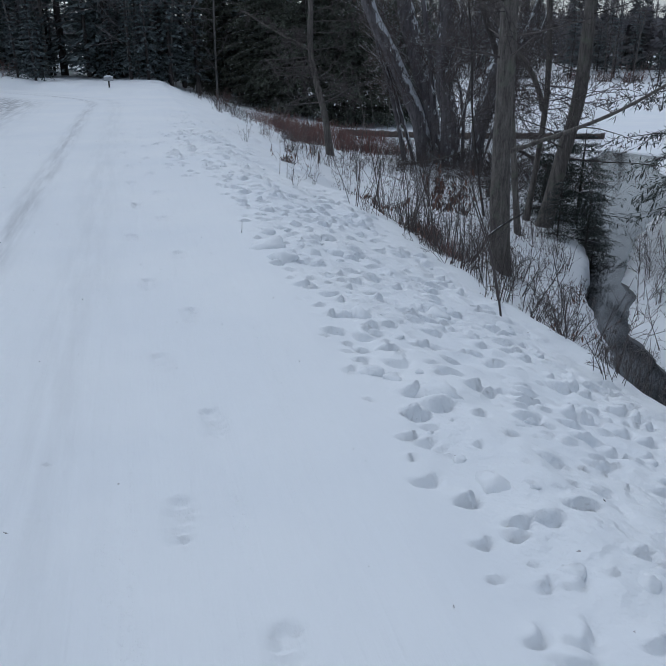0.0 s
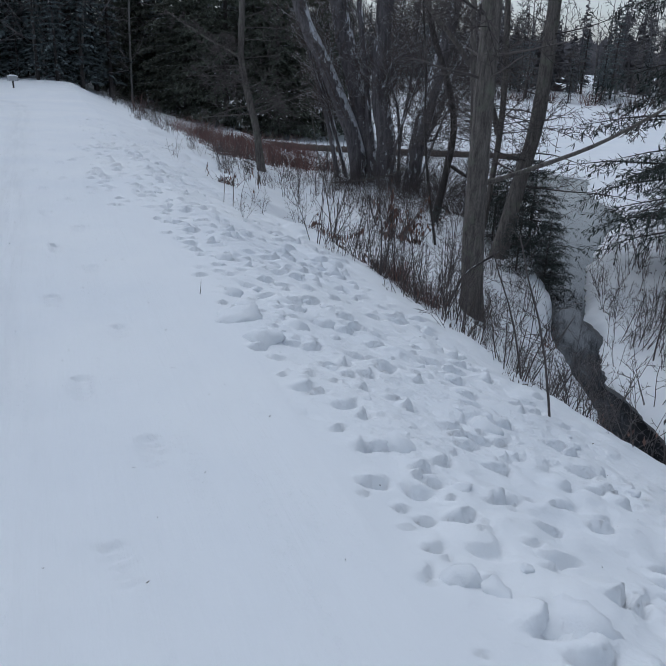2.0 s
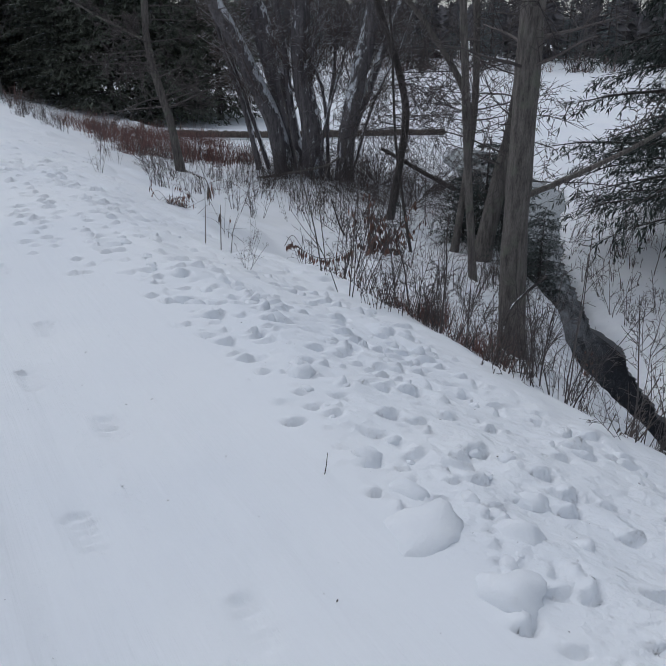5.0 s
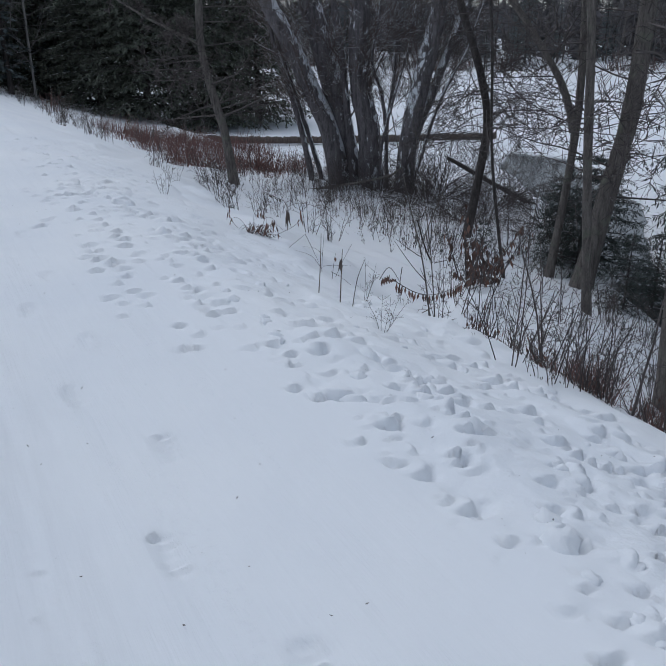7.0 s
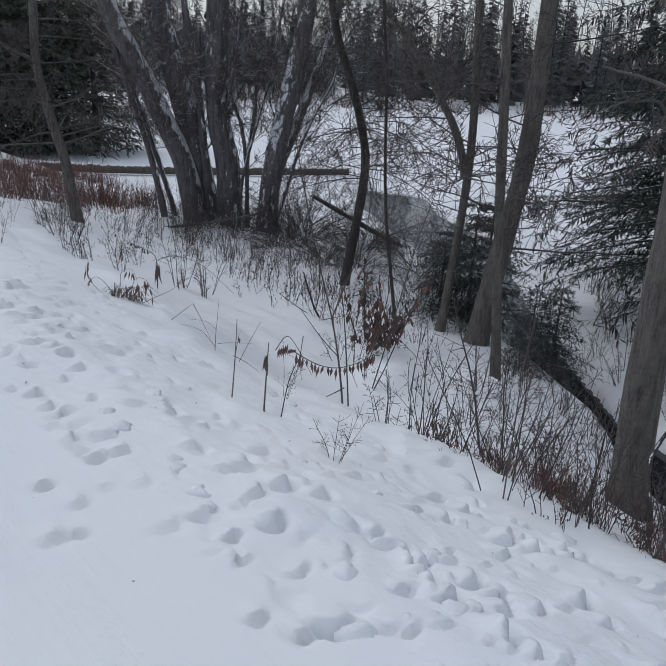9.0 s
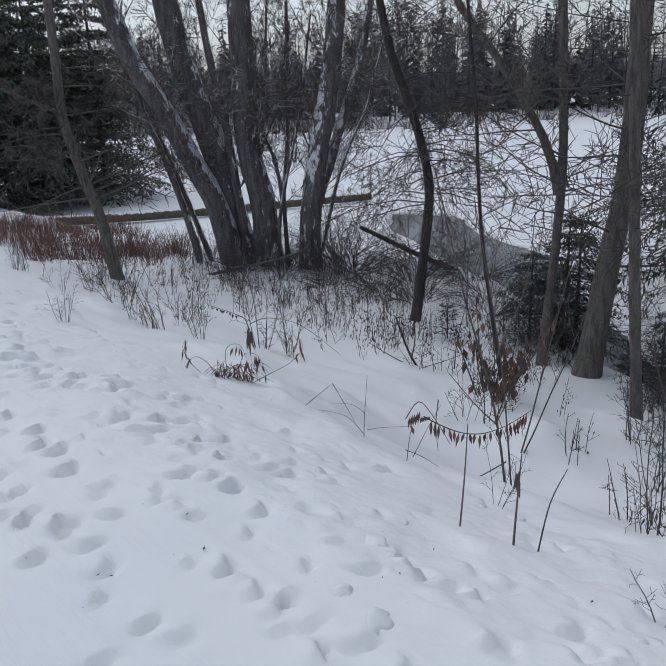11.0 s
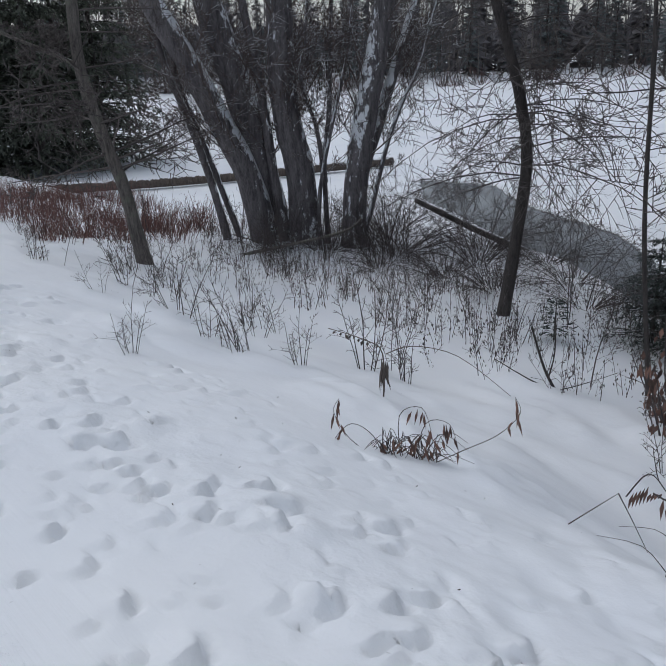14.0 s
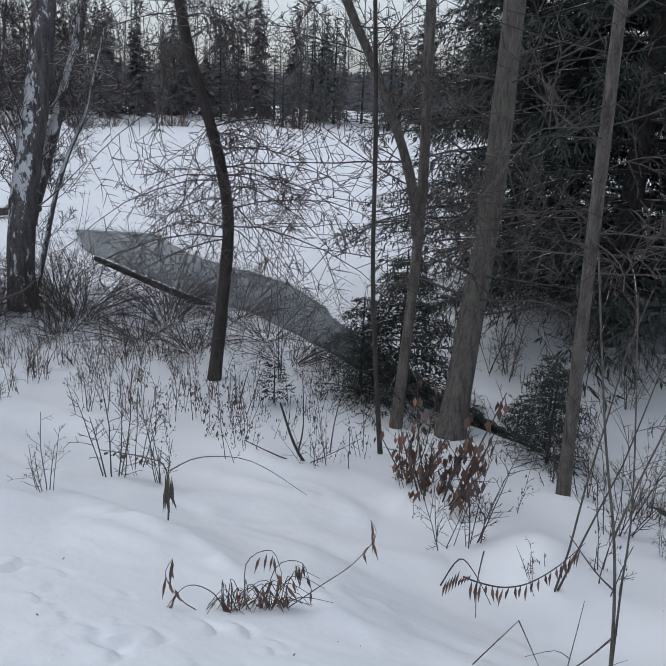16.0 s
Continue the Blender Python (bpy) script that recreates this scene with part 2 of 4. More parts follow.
# far conifers: distance haze put into the needle colour, paler and bluer
NEEDLE_HAZED = plain_material("hazed_far_needles", (0.052, 0.070, 0.075), (0.125, 0.15, 0.15), 1, 0.8, 0.6)
# cedar green, lightened in the colour for the haze in front of it
NEEDLE_CEDAR = plain_material("cedar_foliage", (0.034, 0.044, 0.033), (0.105, 0.115, 0.088), 2, 0.8, 0.6)
LOGWOOD = bark_material("weathered_log", (0.05, 0.04, 0.035), (0.18, 0.145, 0.12), 1.0, 0.45)
WOODS = plain_material("distant_woods", (0.075, 0.073, 0.08), (0.2, 0.187, 0.19), 0.35, 1.0)


def water_material():
    m, nt, b = material("dark_stream_water", 0.08)
    col = ramp(nt, noise_fac(nt, 1.1, 5), (0.35, (0.006, 0.007, 0.009)), (0.75, (0.03, 0.033, 0.04)))
    nt.links.new(col, b.inputs["Base Color"])
    b.inputs["Specular IOR Level"].default_value = 0.3
    bump(nt, b, noise_fac(nt, 6, 3), 0.06, 0.02)
    return m


WATER_MAT = water_material()


# ---- mesh helpers ----
class Shape:
    """Vertices and faces gathered for one mesh."""

    def __init__(self):
        self.v, self.f = [], []

    def tube(self, pts, radii, sides=5, cap=False):
        base = len(self.v)
        n = len(pts)
        for i, p in enumerate(pts):
            t = (pts[min(i + 1, n - 1)] - pts[max(i - 1, 0)])
            t = t.normalized() if t.length > 1e-9 else Vector((0, 0, 1))
            a = t.cross(Vector((0.31, 0.95, 0.1)))
            if a.length < 0.05:
                a = t.cross(Vector((1, 0, 0)))
            a.normalize()
            b = t.cross(a)
            for k in range(sides):
                g = 2 * math.pi * k / sides
                self.v.append(p + (a * math.cos(g) + b * math.sin(g)) * radii[i])
        for i in range(n - 1):
            for k in range(sides):
                k2 = (k + 1) % sides
                self.f.append((base + i * sides + k, base + i * sides + k2, base + (i + 1) * sides + k2, base + (i + 1) * sides + k))
        if cap:
            self.f.append(tuple(base + k for k in reversed(range(sides))))
            self.f.append(tuple(base + (n - 1) * sides + k for k in range(sides)))

    def blade(self, root, tip, width, normal):
        """A pointed, slightly folded blade."""
        ax = (tip - root)
        side = ax.cross(normal)
        if side.length < 1e-6:
            return
        side = side.normalized() * width * 0.5
        mid = root + ax * 0.45 - normal * width * 0.18
        i = len(self.v)
        self.v += [root, mid + side, tip, mid - side]
        self.f += [(i, i + 1, i + 2), (i, i + 2, i + 3)]

    def mesh(self, name, mat, smooth=True):
        me = bpy.data.meshes.new(name)
        me.from_pydata([tuple(p) for p in self.v], [], self.f)
        me.materials.append(mat)
        if smooth:
            me.polygons.foreach_set("use_smooth", [True] * len(me.polygons))
        me.update()
        return me


def part(name, shape, mat, parent, label="", smooth=True):
    ob = new(name, shape.mesh(name, mat, smooth))
    ob.parent = parent
    if label:
        tagged(ob, label)
    return ob


def thing(name, x, y, z, label, category, group="", kind=""):
    ob = new(name)
    ob.matrix_basis = pose(x, y, z)
    return tagged(ob, label, category, group, kind)


def rv(r, k=1.0):
    return Vector((r.uniform(-1, 1), r.uniform(-1, 1), r.uniform(-1, 1))) * k


def wander(r, start, way, length, steps, wobble, pull):
    """A wavering line of points from start, bent little by little towards pull."""
    pts, p, w = [start.copy()], start.copy(), way.normalized()
    for _ in range(steps):
        w = (w + rv(r, wobble) + pull).normalized()
        p = p + w * (length / steps)
        pts.append(p.copy())
    return pts


def branching(r, shape, pts, radius, depth, spec, thin=0.0035):
    """Side shoots along a line of points. spec[depth]: count, length share, droop, sides, from, spread."""
    if depth >= len(spec):
        return
    count, share, droop, sides, start, spread = spec[depth]
    total = sum((pts[i + 1] - pts[i]).length for i in range(len(pts) - 1))
    for _ in range(count):
        u = start + (0.98 - start) * r.random()
        k = min(int(u * (len(pts) - 1)), len(pts) - 2)
        p = pts[k].lerp(pts[k + 1], u * (len(pts) - 1) - k)
        axis = (pts[k + 1] - pts[k]).normalized()
        out = axis.cross(rv(r)).normalized()
        way = axis * (1 - spread) + out * spread
        length = total * share * r.uniform(0.5, 1.1) * (1.15 - 0.6 * u)
        steps = 5 if depth == 0 else 3
        line = wander(r, p, way, length, steps, 0.11 if depth else 0.12, Vector((0, 0, droop)))
        rad = max(radius * (1 - 0.75 * u) * (0.19 if depth == 0 else 0.45), thin)
        shape.tube(line, [rad * (1 - 0.75 * i / steps) + thin * 0.45 for i in range(steps + 1)], sides)
        branching(r, shape, line, rad, depth + 1, spec, thin)


# ---- ground, water, far woods ----
def lines(*runs):
    """Grid lines from runs of (start, end, step)."""
    out = []
    for a, b, step in runs:
        out += list(np.arange(a, b - 1e-6, step))
    return np.array(out + [runs[-1][1]])


def lumps(S, D, z):
    """Thrown and trodden snow on the bank: clods with a steep side, dents, boot holes."""
    r = random.Random(5)

    def stamp(s, d, a, b, turn, rise, edge, dent):
        i0, i1 = np.searchsorted(S, s - max(a, b) * 1.3), np.searchsorted(S, s + max(a, b) * 1.3)
        j0, j1 = np.searchsorted(D, d - max(a, b) * 1.3), np.searchsorted(D, d + max(a, b) * 1.3)
        if i1 - i0 < 2 or j1 - j0 < 2:
            return
        ps, pd = S[i0:i1, None] - s, D[None, j0:j1] - d
        u, v = (ps * math.cos(turn) + pd * math.sin(turn)) / a, (-ps * math.sin(turn) + pd * math.cos(turn)) / b
        q = u * u + v * v + 0.35 * vnoise(S[i0:i1, None] * 9 + 0 * pd, D[None, j0:j1] * 9 + 0 * ps, 4)
        body = np.clip(1 - q, 0, 1) ** edge
        z[i0:i1, j0:j1] += (-rise if dent else rise) * body * (1 + 0.5 * u)

    def scarp(s, d, a, b, turn, rise):
        """A crumb of crusted snow: it swells gently and breaks off in a small curved step."""
        i0, i1 = np.searchsorted(S, s - max(a, b) * 1.5), np.searchsorted(S, s + max(a, b) * 1.5)
        j0, j1 = np.searchsorted(D, d - max(a, b) * 1.5), np.searchsorted(D, d + max(a, b) * 1.5)
        if i1 - i0 < 2 or j1 - j0 < 2:
            return
        ps, pd = S[i0:i1, None] - s, D[None, j0:j1] - d
        u, v = (ps * math.cos(turn) + pd * math.sin(turn)) / a, (-ps * math.sin(turn) + pd * math.cos(turn)) / b
        lip = 0.75 - 0.55 * v * v + 0.3 * vnoise(S[i0:i1, None] * 14 + 0 * pd, D[None, j0:j1] * 14 + 0 * ps, 6)
        swell = np.clip((u + 1.2) / 1.9, 0, 1) ** 2 * (u < lip)
        step = -1.3 * np.exp(-((u - lip - 0.2) / 0.25) ** 2)
        z[i0:i1, j0:j1] += rise * (swell + step) * np.clip(1 - v * v, 0, 1) ** 0.7

    for _ in range(1300):
        s = r.uniform(-1, 16) if r.random() < 0.7 else r.uniform(16, 36)
        wide = 2.8 - 0.9 * min(1, max(0, (s - 9) / 4))
        d = 0.95 + (wide - 0.95) * r.random() ** 0.9 - max(0, s - 24) ** 2 / 36 * 0.2
        big = 0.03 + 0.10 * r.random() ** 1.8 * (1.5 if r.random() < 0.15 else 1)
        stamp(s, d, big * r.uniform(0.8, 1.5), big, r.uniform(0, 6.3), big * r.uniform(0.07, 0.21) * (0.8 - 0.25 * min(1, max(0, (s - 5) / 4))) * min(1, 0.35 + (d - 0.95) / 0.5), r.uniform(0.45, 1.0), r.random() < 0.22)
    # old boot holes along the bank
    for _ in range(1150):
        s = r.uniform(0.5, 20)
        d = 0.9 + 1.7 * r.random() ** 1.1 - 0.25 * min(1, max(0, (s - 9) / 4))
        a = 0.022 + 0.06 * r.random() ** 2.5
        scarp(s, d, a * r.uniform(0.8, 1.4), a, math.pi + r.uniform(-1.0, 0.8), a * r.uniform(0.3, 0.75) * (0.62 if s > 9 else 1.0))
    for _ in range(300):
        s = r.uniform(0.3, 10)
        a = r.uniform(0.04, 0.095)
        scarp(s, 1.0 + 1.7 * r.random(), a * r.uniform(0.8, 1.3), a, math.pi + r.uniform(-1.2, 0.5), a * r.uniform(0.25, 0.6))
    for _ in range(240):
        s = r.uniform(7, 15)
        a = r.uniform(0.035, 0.08)
        scarp(s, 0.85 + 1.6 * r.random(), a * r.uniform(0.8, 1.4), a, math.pi + r.uniform(-1.3, 1.0), a * r.uniform(0.12, 0.3))
    for _ in range(50):
        s = r.uniform(4, 19)
        d = 0.95 + 1.5 * r.random() - 0.3 * min(1, max(0, (s - 9) / 4))
        a = r.uniform(0.04, 0.09)
        stamp(s, d, a * 1.4, a, r.uniform(-0.7, 0.7), r.uniform(0.010, 0.020), 0.8, True)
    # fresher boot holes with a broken near rim, two by two
    for _ in range(60):
        s, d = r.uniform(9.5, 15.5), r.uniform(0.35, 1.7)
        for k in range(2):
            a = r.uniform(0.05, 0.085)
            scarp(s + k * r.uniform(0.15, 0.4), d + r.uniform(-0.12, 0.12), a * 1.2, a, math.pi + r.uniform(-0.9, 0.7), a * r.uniform(0.25, 0.55))
    # boot prints on the packed road edge
    for k in range(22):
        s = 0.8 + k * 0.72
        d = 0.12 + (0.16 if k % 2 else -0.12) + r.uniform(-0.05, 0.05) - 0.012 * k
        stamp(s, d, 0.15, 0.06, r.uniform(-0.2, 0.2), 0.011, 0.2, True)
        for j in range(5):
            stamp(s - 0.11 + 0.055 * j, d + r.uniform(-0.01, 0.01), 0.024, 0.055, 0, 0.011, 0.5, True)
        for _ in range(9):
            scarp(s + r.uniform(-0.14, 0.14), d + r.uniform(-0.05, 0.05), 0.024, 0.03, r.uniform(0, 6.3), 0.009)
    # crumbs pressed up by a tyre
    for _ in range(300):
        s = r.uniform(0.5, 11)
        scarp(s, r.choice((-0.74, -0.5)) + r.gauss(0, 0.035), 0.024, 0.03, r.uniform(0, 6.3), r.uniform(0.004, 0.009))
    # wind drifts on the smooth slope
    for _ in range(160):
        s, d = r.uniform(8, 24), r.uniform(2.2, 6.5)
        stamp(s, d, r.uniform(0.4, 1.0), r.uniform(0.15, 0.35), r.uniform(-0.3, 0.9), r.uniform(0.015, 0.04), 1.4, False)


def build_ground():
    S = lines((-260, -60, 25), (-60, -8, 4), (-8, -1, 0.5), (-1, 0.8, 0.03), (0.8, 9.4, 0.016), (9.4, 20, 0.026), (20, 24, 0.08), (24, 40, 0.2), (40, 70, 1.0), (70, 130, 4), (130, 330, 25))
    D = lines((-330, -60, 30), (-60, -9, 5), (-9, -3, 0.25), (-3, -1.3, 0.08), (-1.3, -0.95, 0.05), (-0.95, 0.8, 0.024), (0.8, 2.6, 0.016), (2.6, 3.2, 0.035), (3.2, 4.2, 0.06), (4.2, 9, 0.1), (9, 21, 0.16), (21, 40, 1), (40, 140, 4), (140, 340, 25))
    ss, dd = np.meshgrid(S, D, indexing="ij")
    z = ground(ss, dd)
    lumps(S, D, z)
    x, y = xy(ss, dd)
    n, m = ss.shape
    co = np.stack([x, y, z], -1).reshape(-1, 3)
    i = np.arange((n - 1) * m).reshape(n - 1, m)[:, :-1].ravel()
    quads = np.stack([i, i + m, i + m + 1, i + 1], 1)[:, ::-1]
    me = bpy.data.meshes.new("ground")
    me.vertices.add(len(co))
    me.vertices.foreach_set("co", co.ravel())
    me.loops.add(quads.size)
    me.loops.foreach_set("vertex_index", quads.ravel())
    me.polygons.add(len(quads))
    me.polygons.foreach_set("loop_start", np.arange(len(quads)) * 4)
    me.polygons.foreach_set("use_smooth", np.ones(len(quads), bool))
    me.update(calc_edges=True)
    bend = np.clip(ss - 24, 0, 40) ** 2 / 36 * 1.2
    de = dd + bend
    lane = np.exp(-((de + 3.7) / 0.75) ** 2) * sm(ss, 8, 20) * 0.9 + 0.42 * np.exp(-((de + 1.2) / 0.13) ** 2) * sm(ss, 2, 6) + 0.12 * np.exp(-((de + 0.5) / 0.2) ** 2)
    me.attributes.new("lane", "FLOAT", "POINT").data.foreach_set("value", lane.ravel())
    packed = sm(-de, -1.1, -0.5) * (1 - sm(-de, 5.0, 5.8))
    me.attributes.new("packed", "FLOAT", "POINT").data.foreach_set("value", packed.ravel())
    patchy = 0.35 + 0.65 * sm(vnoise(ss * 1.1, dd * 1.1, 4), -0.22, 0.12)
    crust = sm(de, 0.75, 1.35) * (1 - sm(dd, 2.5, 3.3) * sm(4.0 - dd, -40, 0.5)) * (1 - 0.7 * sm(ss, 5, 9)) * (1 - 0.9 * sm(ss, 9.5, 12) * sm(dd, 1.4, 2.0)) * patchy
    me.attributes.new("crust", "FLOAT", "POINT").data.foreach_set("value", np.clip(crust, 0, 1).ravel())
    me.materials.append(SNOW)
    return tagged(new("ground", me), "snow-covered ground with a packed road and lumpy bank", "ground", kind="structure")


build_ground()


def build_water():
    sh = Shape()
    for s, d in ((-40, 3), (-40, 30), (29, 30), (29, 3)):
        x, y = xy(s, d)
        sh.v.append(Vector((x, y, WATER)))
    sh.f.append((0, 1, 2, 3))
    tagged(new("water", sh.mesh("water", WATER_MAT, False)), "dark open stream water between snowy banks", "water", kind="structure")


build_water()


def build_backdrop():
    sh = Shape()
    n = 2600
    spikes = []
    for _ in range(420):
        spikes.append((rng.uniform(0, n), rng.uniform(4, 9), rng.uniform(5, 9)))
    top = [5.5 + 1.5 * math.sin(i * 0.017) + rng.uniform(-0.8, 0.8) for i in range(n + 1)]
    for c, w, h in spikes:
        for i in range(max(0, int(c - w)), min(n, int(c + w)) + 1):
            top[i] = max(top[i], h * (1 - 0.75 * abs(i - c) / w) + rng.uniform(-0.5, 0.3))
    for i in range(n + 1):
        a = 2 * math.pi * i / n
        x, y = 10 + 150 * math.sin(a), 25 + 150 * math.cos(a)
        sh.v += [Vector((x, y, -4)), Vector((x, y, top[i]))]
    for i in range(n):
        sh.f.append((2 * i, 2 * i + 2, 2 * i + 3, 2 * i + 1))
    tagged(new("backdrop", sh.mesh("backdrop", WOODS, False)), "distant dark winter woods round the pond", "woods", kind="structure")


build_backdrop()


# ---- trees ----
def trunk_line(points, base):
    return [Vector(p) - Vector(base) for p in points]


def densify(pts, k=4):
    """A smooth line through the points."""
    out = []
    n = len(pts)
    for i in range(n - 1):
        p0, p1, p2, p3 = pts[max(i - 1, 0)], pts[i], pts[i + 1], pts[min(i + 2, n - 1)]
        for j in range(k):
            t = j / k
            out.append(0.5 * ((2 * p1) + (p2 - p0) * t + (2 * p0 - 5 * p1 + 4 * p2 - p3) * t * t + (3 * p1 - p0 - 3 * p2 + p3) * t ** 3))
    return out + [pts[-1]]


def stem(sh, pts, r0, r1, sides=10, flare=0.5, r=rng):
    line = densify(pts)
    n = len(line)
    radii = []
    for i in range(n):
        u = i / (n - 1)
        radii.append((r0 + (r1 - r0) * u) * (1 + flare * max(0, 1 - u * 7) ** 2) * r.uniform(0.95, 1.06))
    sh.tube(line, radii, sides)
    return line


def extend(points, rise, lean=1.0):
    """Goes on past the last point in the same way, rising that far."""
    a, b = Vector(points[-2]), Vector(points[-1])
    w = (b - a).normalized()
    w = (w * lean + Vector((0, 0, 0.6))).normalized()
    return list(points) + [tuple(b + w * rise * 0.5), tuple(b + w * rise)]


def bare_tree(name, label, stems, bark, spec, seed, twig_mat=TWIG, bottom=0.25, thin=0.0038, limb=1.0):
    """stems: lists of (points, base radius, top radius). spec: side shoots."""
    r = random.Random(seed)
    bx, by, bz = stems[0][0][0]
    ob = thing(name, bx, by, bz - bottom, label, "tree")
    base = (bx, by, bz - bottom)
    twigs = Shape()
    for points, r0, r1 in stems:
        pts = trunk_line(points, base)
        w = (pts[1] - pts[0]).normalized()
        if points[0][2] < -1.0:
            pts[0] = pts[0] - w * bottom
        sh = Shape()
        line = stem(sh, pts, r0, r1, 12 if r0 > 0.08 else 7, 0.35, r)
        part("trunk", sh, bark, ob)
        branching(r, twigs, line, r0 * limb, 0, spec, thin)
    part("crown", twigs, twig_mat, ob)
    return ob


A_PTS = extend([(2.52, 11.89, -1.66), (2.42, 11.89, -0.45), (2.39, 11.89, 0.6), (2.36, 11.9, 2.2)], 4.5)
bare_tree("oak_tree", "grey-brown bare tree with rough bark on the snowy bank", [(A_PTS, 0.15, 0.09), ([(2.42, 11.9, 0.12), (3.0, 11.95, 0.3), (3.9, 12.05, 0.62), (4.7, 12.1, 1.05), (5.6, 12.2, 1.6)], 0.036, 0.014)], BARK_OAK,
          [(14, 0.22, -0.03, 5, 0.5, 0.8), (8, 0.5, -0.02, 3, 0.2, 0.7), (5, 0.5, 0, 3, 0.2, 0.6)], 3)
B_PTS = extend([(4.30, 16.4, -1.83), (4.5, 16.4, -0.6), (4.72, 16.4, 0.7), (4.75, 16.4, 2.65)], 4.0)
bare_tree("leaning_tree", "leaning bare tree with grey bark beside the stream", [(B_PTS, 0.15, 0.09)], BARK_OAK,
          [(26, 0.24, -0.02, 4, 0.2, 0.85), (8, 0.5, 0, 3, 0.2, 0.7), (5, 0.5, 0, 3, 0.2, 0.6)], 5, limb=0.6)
B2_PTS = extend([(4.05, 17.0, -1.9), (4.2, 17.0, -0.2), (4.22, 17.0, 1.0), (4.1, 17.0, 2.6)], 3)
bare_tree("slender_tree", "slender bare tree standing by the stream", [(B2_PTS, 0.065, 0.045), ([(4.2, 17.0, 0.3), (3.9, 17.0, 1.0), (3.2, 17.0, 1.9), (2.5, 17.0, 2.7), (1.9, 17, 4.2)], 0.06, 0.03)], BARK_OAK,
          [(22, 0.25, 0, 4, 0.25, 0.8), (8, 0.5, 0, 3, 0.2, 0.7), (4, 0.5, 0, 3, 0.2, 0.6)], 6)
T3_PTS = extend([(3.40, 14.78, -1.9), (3.15, 14.78, 0.0), (3.0, 14.78, 1.4), (2.9, 14.78, 2.3)], 3)
bare_tree("slender_tree", "slender bare tree with thin side branches on a snowy mound", [(T3_PTS, 0.06, 0.04)], BARK_OAK,
          [(22, 0.24, -0.02, 4, 0.2, 0.85), (8, 0.5, 0, 3, 0.2, 0.7), (5, 0.5, 0, 3, 0.2, 0.6)], 8, limb=0.6)
C_PTS = extend([(3.69, 19.65, -2.12), (3.88, 19.65, -0.88), (3.98, 19.65, 0.1), (3.83, 19.65, 0.85), (3.57, 19.65, 1.55), (3.33, 19.65, 2.13)], 1.8)
bare_tree("curved_tree", "dark bowed young tree with many drooping fine twigs", [(C_PTS, 0.085, 0.05)], BARK_DARK,
          [(62, 0.36, -0.18, 4, 0.25, 0.8), (11, 0.5, -0.10, 3, 0.12, 0.65), (6, 0.5, -0.05, 3, 0.2, 0.6)], 9, thin=0.0034, limb=0.7)
bare_tree("sapling", "thin straight bare sapling by the stream bank", [(extend([(3.05, 16.6, -1.77), (2.8, 16.6, -0.5), (2.68, 16.6, 0.35), (2.6, 16.6, 1.46), (2.48, 16.6, 2.44)], 1.5), 0.024, 0.014)], BARK_DARK,
          [(26, 0.2, 0.0, 3, 0.15, 0.8), (5, 0.5, 0, 3, 0.2, 0.7)], 10)
E_PTS = extend([(-0.38, 23.28, -1.36), (-0.52, 23.28, -0.3), (-0.70, 23.28, 0.4), (-0.90, 23.28, 1.4), (-0.88, 23.28, 2.5)], 3.5)
bare_tree("young_tree", "slim leaning bare tree among reddish brush", [(E_PTS, 0.105, 0.06), ([(-0.91, 23.28, 1.46), (-1.3, 23.3, 1.66), (-1.9, 23.3, 1.95), (-2.8, 23.3, 2.5)], 0.035, 0.015)], BARK_OAK,
          [(34, 0.26, 0.0, 4, 0.2, 0.85), (9, 0.5, 0, 3, 0.2, 0.7), (6, 0.5, 0, 3, 0.2, 0.6)], 12, thin=0.005)
